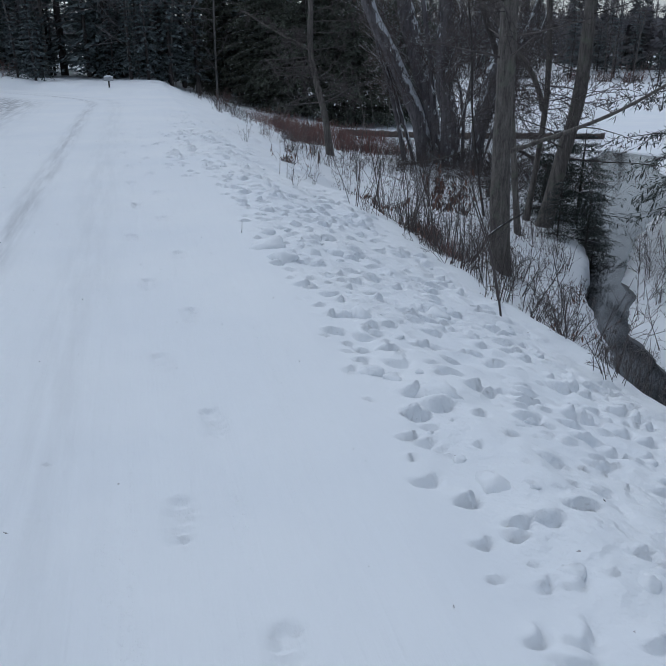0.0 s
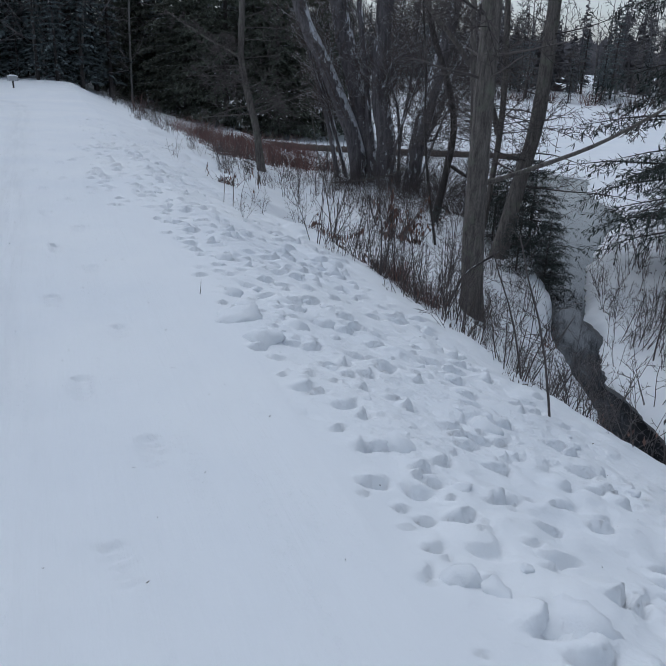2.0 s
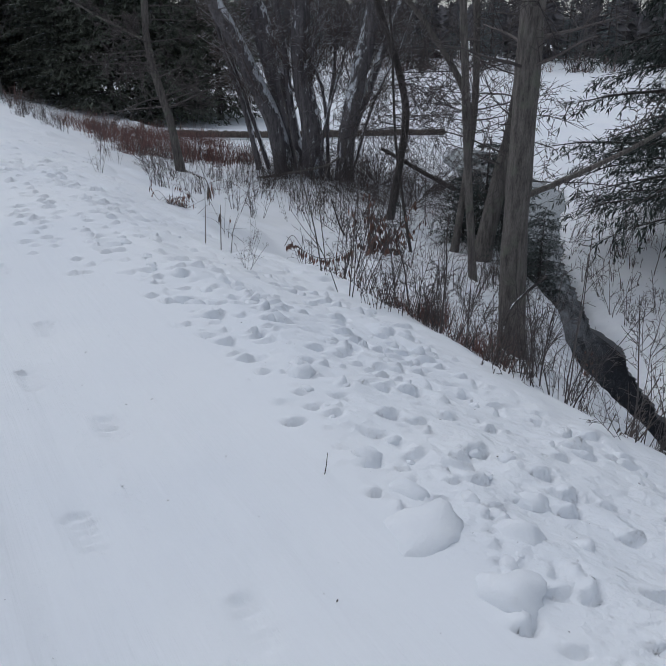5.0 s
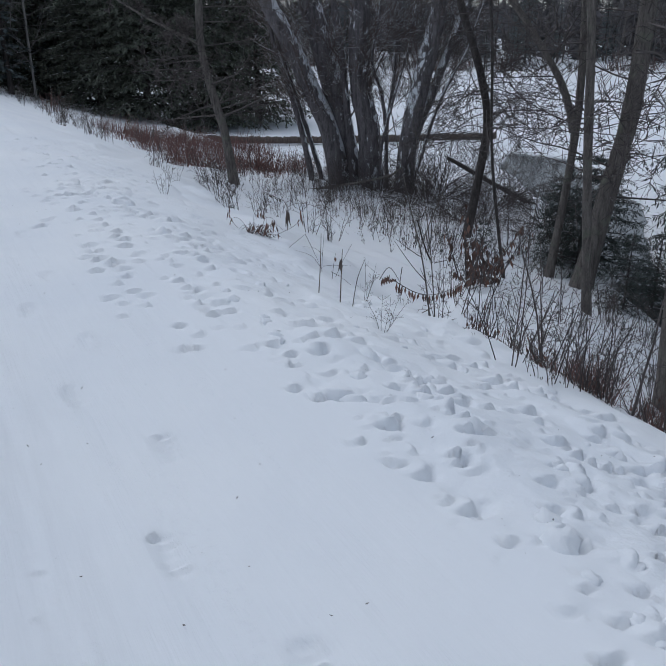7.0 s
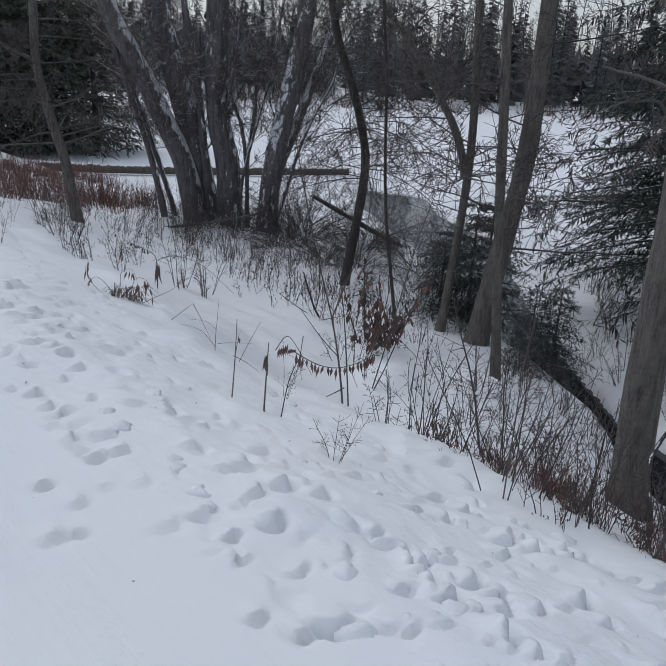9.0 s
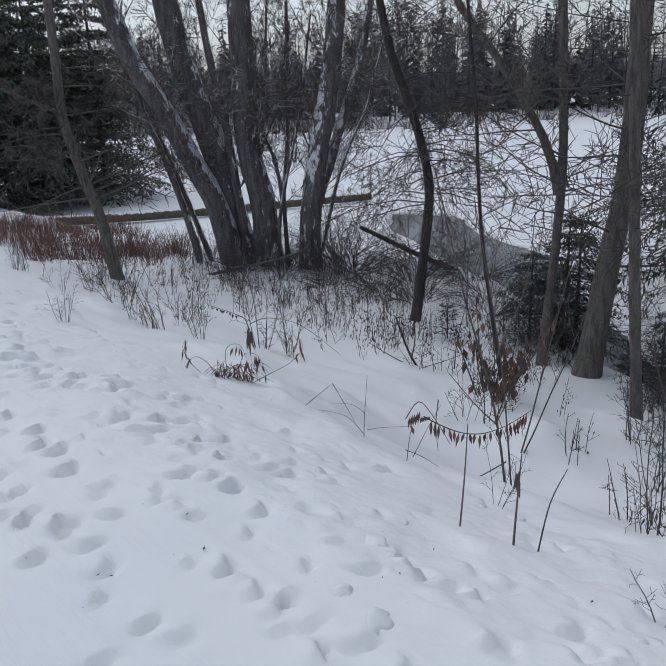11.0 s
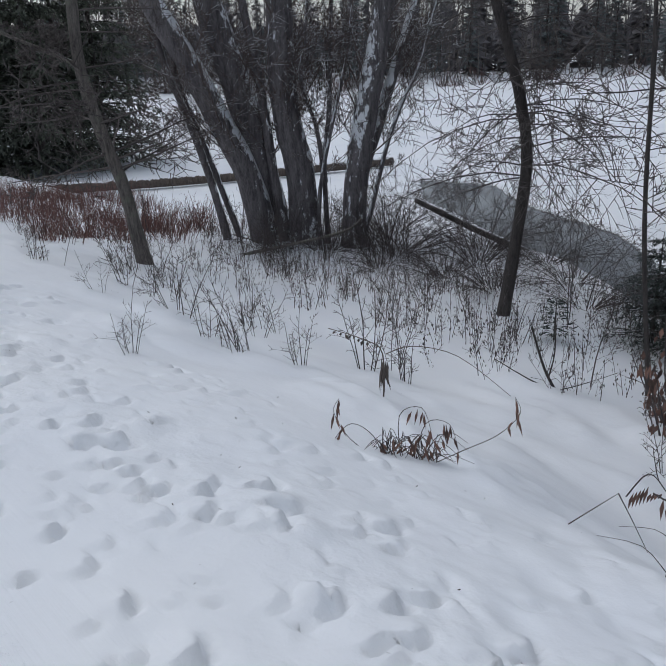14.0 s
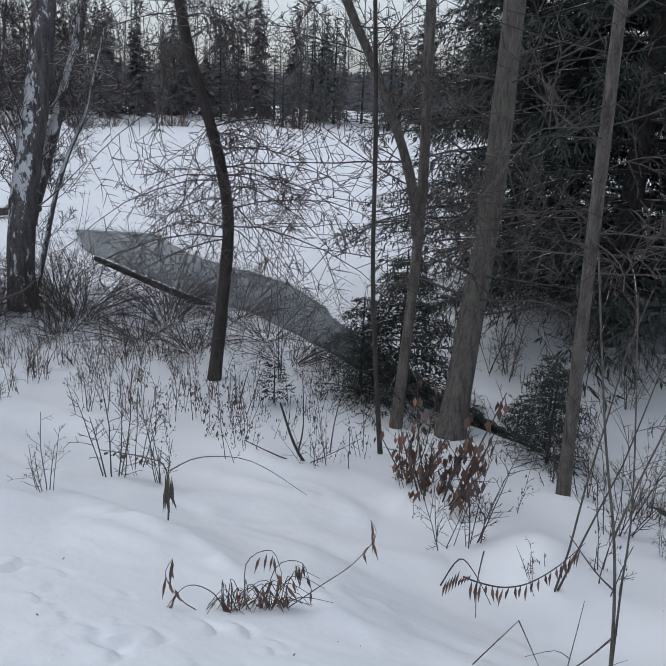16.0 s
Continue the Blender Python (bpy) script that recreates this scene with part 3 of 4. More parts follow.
W_STEMS = [
    (extend([(2.72, 26.0, -2.04), (2.44, 26.0, -0.77), (1.98, 26.0, 0.28), (1.38, 26.0, 1.53), (0.87, 26.0, 2.47)], 3), 0.27, 0.17),
    (extend([(3.05, 26.2, -2.05), (2.9, 26.2, -1.07), (2.66, 26.2, 0.08), (2.3, 26.2, 1.3), (1.96, 26.2, 2.48)], 3), 0.31, 0.25),
    (extend([(3.02, 25.8, -1.9), (2.89, 25.8, -0.65), (2.71, 25.8, 1.14), (2.48, 25.8, 2.45)], 3), 0.10, 0.06),
    (extend([(3.44, 25.6, -2.0), (3.38, 25.6, -0.67), (3.18, 25.6, 0.22), (3.1, 25.6, 1.27), (3.13, 25.6, 2.43)], 3), 0.29, 0.23),
    (extend([(4.12, 24.75, -2.14), (4.15, 24.75, -1.16), (4.35, 24.75, 0.06), (4.62, 24.75, 1.21), (4.86, 24.75, 2.37)], 3), 0.25, 0.18),
    (extend([(4.3, 24.82, -0.9), (4.5, 24.84, -0.4), (4.74, 24.85, 0.15), (5.0, 24.85, 0.84), (5.35, 24.85, 1.71), (5.6, 24.85, 2.37)], 3), 0.13, 0.08),
    (extend([(4.18, 24.6, -2.03), (4.39, 24.6, -1.54), (4.76, 24.6, -0.32), (5.11, 24.6, 0.5), (5.53, 24.6, 1.23)], 1.5), 0.05, 0.02),
    (extend([(2.03, 26.4, -2.02), (1.75, 26.4, -0.68), (1.39, 26.4, 0.58), (1.16, 26.4, 1.2)], 1.5), 0.085, 0.045),
    (extend([(2.35, 26.5, -2.08), (1.88, 26.5, -0.55), (1.61, 26.5, 0.28), (1.4, 26.5, 0.9)], 1.5), 0.07, 0.03),
    (extend([(3.8, 25.3, -2.05), (3.78, 25.3, -0.53), (3.93, 25.3, 0.54), (4.05, 25.3, 2.41)], 2), 0.055, 0.03),
    (extend([(3.78, 25.3, -0.9), (3.64, 25.3, 0.17), (3.36, 25.3, 1.03), (3.5, 25.3, 1.9)], 2), 0.05, 0.02),
    (extend([(3.55, 25.2, -1.9), (3.62, 25.2, -1.0), (3.9, 25.2, 0.1), (4.25, 25.2, 1.3)], 2), 0.045, 0.02),
]
bare_tree("willow_tree", "old many-stemmed willow with snow caught on its leaning trunks", W_STEMS, BARK_WILLOW,
          [(28, 0.25, 0.06, 4, 0.22, 0.5), (8, 0.55, 0.03, 3, 0.12, 0.55), (6, 0.55, 0, 3, 0.2, 0.6)], 14, twig_mat=TWIG_SNOWY, thin=0.0045, limb=0.45)


def conifer(seed, tall, spread, whorls, per, sprays, needle_w, bare=0.0, droop=-0.25, tufts=5, tuft=0.4):
    """Trunk and crown of a spruce of that height; branches reach spread at the bottom."""
    r = random.Random(seed)
    trunk, crown = Shape(), Shape()
    trunk.tube([Vector((0, 0, -0.3)), Vector((0, 0, tall * 0.5)), Vector((0, 0, tall))], [tall * 0.017 + 0.004, tall * 0.01 + 0.003, 0.004], 7)
    for w in range(whorls):
        u = bare + (1 - bare) * (w + r.random() * 0.7) / whorls
        z = tall * u
        reach = spread * (1 - u) ** 0.75 + 0.06 * spread
        for b in range(per):
            a = 2 * math.pi * (b + r.random()) / per + w * 1.3
            out = Vector((math.cos(a), math.sin(a), 0))
            length = reach * r.uniform(0.65, 1.12)
            line = wander(r, Vector((0, 0, z)), out + Vector((0, 0, 0.12)), length, 4, 0.08, Vector((0, 0, droop * 0.5)))
            if sprays > 9:
                trunk.tube(line, [0.012 * length + 0.004, 0.009 * length + 0.003, 0.006 * length + 0.002, 0.004 * length + 0.002, 0.002], 3)
            for k in range(sprays):
                v = 0.12 + 0.88 * (k + r.random()) / sprays
                i = min(int(v * 4), 3)
                p = line[i].lerp(line[i + 1], v * 4 - i)
                ax = (line[i + 1] - line[i]).normalized()
                side = ax.cross(Vector((0, 0, 1))).normalized() * (1 if k % 2 else -1)
                ln = length * 0.30 * (1.15 - 0.7 * v) * r.uniform(0.6, 1.2) + 0.06
                tip = p + (ax * 0.7 + side * r.uniform(0.4, 1.0) + Vector((0, 0, r.uniform(-0.55, 0.1)))).normalized() * ln
                if sprays <= 9:
                    crown.blade(p, tip, needle_w * r.uniform(0.6, 1.3), (Vector((0, 0, 1)) + rv(r, 0.5)).normalized())
                    continue
                crown.blade(p, tip, needle_w * 0.5, (Vector((0, 0, 1)) + rv(r, 0.5)).normalized())
                for _ in range(tufts):
                    q = p.lerp(tip, r.uniform(0.05, 1.0))
                    t2 = q + ((tip - p).normalized() * 0.8 + rv(r, 0.8) + Vector((0, 0, -0.15))).normalized() * min(ln * 0.45, tuft) * r.uniform(0.5, 1.1)
                    crown.blade(q, t2, needle_w * r.uniform(0.6, 1.0), (Vector((0, 0, 1)) + rv(r, 0.6)).normalized())
    return trunk, crown


def conifer_thing(name, label, x, y, args, needles, z=None, group=""):
    ob = thing(name, x, y, height(x, y) if z is None else z, label, "tree", group)
    t, c = conifer(*args)
    part("trunk", t, BARK_DARK, ob)
    part("crown", c, needles, ob, "", False)
    return ob


def again(ob, x, y, turn, size, z=None):
    zz = height(x, y) - 0.05 if z is None else z
    c = copy_thing(ob, pose(x, y, zz, 0, 0, turn))
    c.scale = (size, size, size * rng.uniform(0.9, 1.12))
    return c


# spruces beside the stream
near_spruce = conifer_thing("spruce_tree", "dark green spruce with drooping boughs beside the stream", 9.4, 16.1, (21, 12.5, 4.1, 32, 8, 24, 0.036, 0.07, -0.22, 13, 0.2), NEEDLE)
for x, y, turn, size in ((12.4, 19.2, 80, 0.95), (13.2, 13.0, 200, 0.95), (11.2, 17.6, 150, 0.8), (10.9, 14.0, 300, 0.75)):
    again(near_spruce, x, y, turn, size)
young = conifer_thing("young_spruce", "young dark spruce with snow at its foot", 4.9, 15.5, (23, 1.35, 0.66, 11, 6, 10, 0.013, 0.03, -0.15, 8, 0.10), NEEDLE)
for x, y, turn, size in ((4.75, 17.35, 40, 1.5), (5.3, 16.6, 140, 1.0), (4.6, 17.9, 200, 1.1), (4.25, 15.25, 75, 0.85), (5.35, 17.75, 260, 1.6), (5.2, 15.95, 310, 1.1)):
    again(young, x, y, turn, size)
seedling = conifer_thing("spruce_seedling", "tiny spruce seedling standing in the snow", 3.5, 18.42, (25, 0.55, 0.33, 5, 6, 9, 0.02, 0.15, 0.1), NEEDLE)

# cedars behind the willow
cedar = conifer_thing("cedar_tree", "dense dark cedar with foliage down to the ice", 2.9, 44.0, (31, 9.8, 3.1, 23, 9, 14, 0.10, 0.06, -0.2, 6, 0.35), NEEDLE_CEDAR)
for x, y, turn, size in ((0.3, 42.6, 90, 0.95), (-2.3, 43.0, 30, 1.05), (-4.6, 45.5, 200, 1.0), (-1.0, 46.5, 10, 1.15), (2.0, 47.5, 120, 1.1), (-7.5, 49.5, 260, 1.1), (-5.0, 52.0, 70, 1.2), (-9.5, 55, 170, 1.2)):
    again(cedar, x, y, turn, size)

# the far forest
far_conifer = conifer_thing("forest_conifer", "dark conifer of the surrounding forest", -16.0, 45.0, (41, 13, 2.8, 20, 7, 8, 0.30, 0.06), NEEDLE_HAZED, group="forest round the pond")
far_conifer_b = conifer_thing("forest_conifer", "tall narrow dark conifer of the surrounding forest", -22.0, 47.0, (43, 15, 2.2, 24, 6, 8, 0.28, 0.1), NEEDLE_HAZED, group="forest round the pond")


def forest_bare(seed, tall, bark, x, y, label, thick=0.11):
    r = random.Random(seed)
    ob = thing("forest_tree", x, y, height(x, y) - 0.1, label, "tree", "forest round the pond")
    sh, tw = Shape(), Shape()
    pts = wander(r, Vector((0, 0, -0.2)), Vector((0, 0, 1)), tall, 5, 0.06, Vector((0, 0, 0.05)))
    line = stem(sh, pts, thick, 0.03, 7, 0.3, r)
    branching(r, tw, line, 0.11, 0, [(18, 0.3, 0.05, 3, 0.12, 0.7), (7, 0.55, 0.02, 3, 0.15, 0.6)], 0.013)
    part("trunk", sh, bark, ob)
    part("crown", tw, TWIG_HAZED, ob)
    return ob


far_bare = forest_bare(51, 11, BARK_OAK, -10.5, 44.0, "bare grey tree of the surrounding forest")
far_bare_b = forest_bare(52, 13, BARK_OAK, -19.0, 43.0, "tall bare tree of the surrounding forest")
far_birch = forest_bare(53, 12, BARK_BIRCH, -11.3, 41.5, "pale-barked bare birch at the edge of the forest", 0.065)
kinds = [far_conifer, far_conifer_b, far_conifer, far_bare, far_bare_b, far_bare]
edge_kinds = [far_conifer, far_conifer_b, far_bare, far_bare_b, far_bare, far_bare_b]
again(far_birch, -11.0, 41.9, 70, 1.0)
for x, y in ((-17.8, 43.0), (-9.6, 43.6), (-7.4, 45.0)):
    again(far_birch, x, y, rng.uniform(0, 360), 1.0)
# behind the bend of the road
for _ in range(110):
    x, y = rng.uniform(-42, -2), 42.5 + 50 * rng.random() ** 1.6
    if sd(x, y)[1] < 5 + max(0, y - 62) * 0.8:
        again(kinds[rng.randrange(6)], x, y, rng.uniform(0, 360), rng.uniform(0.8, 1.15))
# low firs that close the edge of the forest
ur = random.Random(33)
for _ in range(75):
    x, y = ur.uniform(-36, -5), ur.uniform(40.5, 48)
    us, ud = sd(x, y)
    if ud + max(0.0, us - 24) ** 2 / 30 > 4.5 and ud < 4:
        again(kinds[ur.randrange(2)], x, y, ur.uniform(0, 360), ur.uniform(0.28, 0.6))
for _ in range(60):
    x, y = ur.uniform(-36, -6), ur.uniform(47, 63)
    again(kinds[ur.randrange(2)], x, y, ur.uniform(0, 360), ur.uniform(0.4, 0.8))
for x, y, size in ((-15.0, 38.4, 0.33), (-16.2, 39.2, 0.28), (-18.2, 40.4, 0.36)):
    again(far_conifer, x, y, ur.uniform(0, 360), size)
# along the left of the road
for s, d in ((20, -9.5), (25, -12), (30, -15), (16, -11), (12, -9.5), (34, -18), (8, -12), (4, -10), (-4, -11), (38, -22), (28, -19), (-10, -9), (22, -15)):
    x, y = xy(s, d)
    again(kinds[rng.randrange(3)], x, y, rng.uniform(0, 360), rng.uniform(0.7, 1.0))
# round the far shore
RIM_X, RIM_Y = [-8, 10, 22, 33, 45, 64, 84, 100, 112, 118], [92, 98, 97, 89, 83, 84, 74, 50, 20, -20]
def rim_point(low, high):
    u = rng.uniform(0, 9)
    k = min(int(u), 8)
    f = u - k
    x, y = RIM_X[k] * (1 - f) + RIM_X[k + 1] * f, RIM_Y[k] * (1 - f) + RIM_Y[k + 1] * f
    back = rng.uniform(low, high)
    a = math.atan2(y - 25, x - 10)
    return x + back * math.cos(a), y + back * math.sin(a)


def stand_height(x, y):
    """How tall the woods grow: low alder across the pond, taller towards the sides."""
    return 0.56 + 0.2 * float(sm(x, 40, 62)) + 0.2 * float(sm(x, 68, 95)) + 0.5 * float(1 - sm(x, 2, 12))


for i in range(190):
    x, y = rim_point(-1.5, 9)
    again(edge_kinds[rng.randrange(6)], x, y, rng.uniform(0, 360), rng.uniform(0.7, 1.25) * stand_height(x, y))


def distant_stand():
    """The woods behind the first rows, too far off to tell tree from tree."""
    sh = Shape()
    for _ in range(380):
        x, y = rim_point(7, 30)
        base = Vector((x, y, height(x, y) - 0.3))
        tall = rng.uniform(13, 22) * stand_height(x, y)
        if rng.random() < 0.3:
            wide = tall * rng.uniform(0.14, 0.22)
            sh.tube([base, base + Vector((0, 0, tall))], [0.14, 0.02], 4)
            for k in range(95):
                u = 0.06 + 0.94 * k / 95
                a = rng.uniform(0, 6.283)
                reach = wide * (1 - u) ** 0.8 + 0.15
                p = base + Vector((0, 0, tall * u))
                tip = p + Vector((math.cos(a) * reach, math.sin(a) * reach, -0.35 * reach))
                sh.blade(p, tip, reach * 0.5 + 0.2, (Vector((0, 0, 1)) + rv(rng, 0.6)).normalized())
        else:
            pts = wander(rng, base, Vector((0, 0, 1)), tall, 4, 0.07, Vector((0, 0, 0.05)))
            sh.tube(pts, [0.13, 0.11, 0.09, 0.06, 0.02], 4)
            branching(rng, sh, pts, 0.13, 0, [(16, 0.3, 0.05, 3, 0.15, 0.65), (8, 0.5, 0, 3, 0.2, 0.6)], 0.024)
    tagged(new("far_woods", sh.mesh("far_woods", WOODS, False)), "dark mixed winter woods beyond the pond", "woods", kind="stuff")


distant_stand()
# the right side, behind the spruces, and behind the walker
for _ in range(36):
    x, y = rng.uniform(19, 50), rng.uniform(-25, 22)
    again(kinds[rng.randrange(6)], x, y, rng.uniform(0, 360), rng.uniform(0.7, 1.0))


# ---- fallen wood ----
def log_thing(name, label, pts, r0, r1, mat, seed, nubs=3):
    r = random.Random(seed)
    base = Vector(pts[0])
    ob = thing(name, *base, label, "log")
    sh = Shape()
    line = densify([Vector(p) - base for p in pts], 5)
    n = len(line)
    sh.tube(line, [(r0 + (r1 - r0) * i / (n - 1)) * r.uniform(0.93, 1.07) for i in range(n)], 11, True)
    part("trunk", sh, mat, ob)
    if nubs:
        st = Shape()
        branching(r, st, line, r0 * 0.7, 0, [(nubs, 0.06, 0.0, 5, 0.1, 0.9)])
        part("branch_stubs", st, mat, ob)


log_thing("fallen_log", "long weathered log lying on the snowy pond ice", [(-1.5, 38.0, -2.22), (0.6, 37.3, -2.3), (4.6, 36.4, -2.33), (8.5, 36.0, -2.32), (11.65, 35.8, -2.34)], 0.18, 0.16, LOGWOOD, 61)
log_thing("fallen_tree", "dark fallen trunk slanting down to the stream bank", [(4.75, 23.5, -1.1), (5.9, 23.2, -1.75), (7.0, 22.6, -2.35), (7.6, 22.3, -2.7)], 0.045, 0.075, BARK_DARK, 62, 9)
log_thing("fallen_branch", "crooked dead branch lying at a tree's foot", [(1.75, 11.0, -1.5), (2.05, 11.3, -1.2), (2.3, 11.6, -0.95), (2.75, 11.75, -0.7)], 0.025, 0.012, BARK_DARK, 64, 4)
log_thing("fallen_branch", "broken branch leaning out of the brush", [(1.6, 24.9, -2.0), (2.6, 24.2, -1.75), (3.3, 23.6, -1.5), (3.6, 23.5, -1.3)], 0.035, 0.02, BARK_OAK, 63, 6)


# ---- brush and weeds ----
def shrub_shape(r, n, tall, lean, twigs, thick=0.006, droop=0.0, foot=0.07):
    sh, lines_out = Shape(), []
    for _ in range(n):
        a = r.uniform(0, 6.283)
        p = Vector((math.cos(a), math.sin(a), 0)) * foot * r.random()
        p.z = -0.12
        way = Vector((math.cos(a) * lean * r.random(), math.sin(a) * lean * r.random(), 1))
        length = tall * r.uniform(0.45, 1.1)
        line = wander(r, p, way, length, 5, 0.10, Vector((0, 0, droop)))
        rad = thick * r.uniform(0.6, 1.2)
        sh.tube(line, [rad * (1 - 0.7 * i / 5) + 0.001 for i in range(6)], 4)
        branching(r, sh, line, rad * 1.6, 0, [(twigs, 0.32, droop * 0.5, 3, 0.3, 0.55), (2, 0.5, 0, 3, 0.3, 0.5)], 0.0017)
        lines_out.append(line)
    return sh, lines_out


def hang_leaves(r, sh, lines_in, count, size, start=0.3, width=0.36):
    for _ in range(count):
        line = r.choice(lines_in)
        u = start + (1 - start) * r.random()
        k = min(int(u * (len(line) - 1)), len(line) - 2)
        p = line[k].lerp(line[k + 1], u * (len(line) - 1) - k) + rv(r, 0.05)
        ln = size * r.uniform(0.6, 1.2)
        sh.blade(p, p + Vector((r.uniform(-0.4, 0.4), r.uniform(-0.4, 0.4), -1)).normalized() * ln, ln * width, rv(r).normalized())


def shrub(name, label, category, seed, mat, group, spec, leaves=0, leaf_size=0.07, leaf_mat=None):
    r = random.Random(seed)
    sh, ln = shrub_shape(r, *spec)
    ob = tagged(new(name, sh.mesh(name, mat)), label, category, group)
    if leaves:
        lf = Shape()
        hang_leaves(r, lf, ln, leaves, leaf_size)
        part("foliage", lf, leaf_mat or LEAF, ob, "brown dead leaves", False)
    return ob


def put(ob, x, y, turn=0.0, size=1.0, z=None, tilt=0.0):
    ob.matrix_basis = pose(x, y, height(x, y) if z is None else z, tilt, 0, turn) @ Matrix.Diagonal((size, size, size, 1))
    return ob


BRUSH = "brush on the bank"
bare = [shrub("bare_shrub", "leafless grey-brown shrub standing in snow", "shrub", 100 + i, TWIG, BRUSH, (4 + i, 0.85, 0.55, 7, 0.0038)) for i in range(4)]
weed = [shrub("dry_weed", "dry upright weed stalks poking out of snow", "weed", 110 + i, STALK if i % 2 else TWIG, BRUSH, (6, 0.55, 0.28, 3, 0.0045, 0.0, 0.22), 12, 0.045, STALK) for i in range(4)]
stalks = [shrub("dry_stalk", "few thin dry stalks with frosted seed heads in snow", "weed", 115 + i, STALK, BRUSH, (2 + i, 0.7, 0.34, 4, 0.0034, -0.02, 0.12), 10, 0.03, STALK) for i in range(3)]
red = [shrub("red_shrub", "dense rusty red dogwood thicket stems", "shrub", 120 + i, TWIG_RED, "red brush beside the road", (26, 0.85, 0.6, 2, 0.007, 0.0, 0.5)) for i in range(3)]
leafy = [shrub("leafy_shrub", "low shrub with clinging dead brown leaves", "shrub", 130 + i, TWIG, BRUSH, (9, 0.6, 0.8, 5, 0.006), 40, 0.075) for i in range(2)]
tallsap = [shrub("thin_sapling", "thin leafless sapling with fine side twigs", "sapling", 140 + i, TWIG, BRUSH, (1 + i % 2, 1.9, 0.22, 14, 0.0085)) for i in range(3)]
arching = [shrub("arching_shrub", "leafless shrub with long arching fine branches", "shrub", 150 + i, TWIG, BRUSH, (40, 2.1, 1.7, 10, 0.0075, -0.12, 0.25)) for i in range(2)]
rim_bush = [shrub("shore_bush", "leafless brown bush on the far shore", "shrub", 160 + i, TWIG_RED if i else TWIG, "bushes round the pond", (20, 1.0, 1.0, 3, 0.011, 0.0, 0.25)) for i in range(2)]
upright = [shrub("withered_weed", "upright dark weed hung with small withered leaves", "weed", 170 + i, TWIG, BRUSH, (2 + i, 0.8, 0.2, 2, 0.0032, 0.0, 0.16), 14, 0.05, TWIG) for i in range(3)]
wand = [shrub("bare_wand", "tall thin dark wands of brush rising from snow", "shrub", 180 + i, TWIG, BRUSH, (2 + 2 * i, 1.35, 0.3, 4, 0.0045, 0.0, 0.16)) for i in range(3)]
first_done = set()


def plant(kinds_in, s, d, size, tilt=6.0):
    x, y = xy(s, d)
    z = height(x, y)
    if z < WATER + 0.06:
        return
    ob = kinds_in[rng.randrange(len(kinds_in))]
    m = pose(x, y, z, rng.uniform(-tilt, tilt), rng.uniform(-tilt, tilt), rng.uniform(0, 360))
    if ob.name not in first_done:
        first_done.add(ob.name)
        ob.matrix_basis = m @ Matrix.Diagonal((size, size, size, 1))
        return
    c = copy_thing(ob, m)
    c.scale = (size, size, size)


for _ in range(75):
    s = rng.uniform(1.5, 10.5)
    d = 2.75 + (float(stream_left(np.array([s]))[0]) - 2.9) * rng.random() ** 1.3
    plant(bare + weed[:2] + stalks + leafy[:1], s, d, 0.35 + 0.85 * rng.random() ** 1.5, 16)
for _ in range(16):
    plant(leafy + weed, rng.uniform(7.5, 11.0), rng.uniform(2.7, 4.6), rng.uniform(0.6, 1.0), 14)
for _ in range(34):
    plant(bare + weed, rng.uniform(9, 13.5), rng.uniform(4.4, 7.4), rng.uniform(0.6, 1.2), 10)
for _ in range(56):
    s0, d0 = rng.uniform(15, 24), 4.6 + 5.9 * rng.random() ** 0.8
    for _ in range(rng.randrange(1, 7)):
        s, d = s0 + rng.gauss(0, 0.3), d0 + rng.gauss(0, 0.35)
        if d > 4.6 + max(0, 18.6 - s) * 0.85:
            plant(weed + stalks + stalks + bare[:2], s, d, rng.uniform(0.45, 1.15), 16)
for _ in range(55):
    plant(bare + tallsap[:1] + stalks[:1], rng.uniform(20, 25), rng.uniform(7.0, 12.0), rng.uniform(0.8, 1.4), 10)
for _ in range(150):
    plant(red, rng.uniform(23.4, 32), rng.uniform(4.6, 9.6), rng.uniform(0.5, 0.95), 9)
for _ in range(75):
    s = rng.uniform(15, 42)
    plant(weed + bare, s, rng.uniform(3.0, 5.0) - 0.02 * max(0, s - 24), rng.uniform(0.6, 1.15), 10)
for _ in range(200):
    s = rng.uniform(2.5, 15)
    plant(tallsap + bare + bare + weed, s, float(stream_right(np.array([s]))[0]) + rng.uniform(0.2, 4.5), rng.uniform(0.7, 1.4), 12)
for s, d in ((8.7, 3.3), (8.2, 3.9), (10.6, 4.4), (12.2, 4.6), (11.0, 5.6), (14.5, 6.5), (4.75, 2.6), (5.6, 3.0), (16.0, 8.7), (6.6, 3.0)):
    plant(tallsap, s, d, rng.uniform(0.75, 1.15), 7)
for x, y, size in ((4.9, 24.1, 1.0), (5.4, 22.4, 0.95), (4.5, 20.9, 0.8), (6.1, 23.2, 0.9), (5.0, 19.4, 0.7), (5.6, 18.4, 0.75), (4.3, 23.6, 0.9), (5.2, 25.3, 1.0), (3.4, 24.6, 0.7), (4.4, 22.0, 0.8), (5.9, 20.6, 0.8), (6.4, 21.8, 0.85), (3.6, 22.9, 0.6), (2.6, 25.0, 0.7)):
    s, d = sd(x, y)
    plant(arching, s, d, size, 5)
pr = random.Random(21)
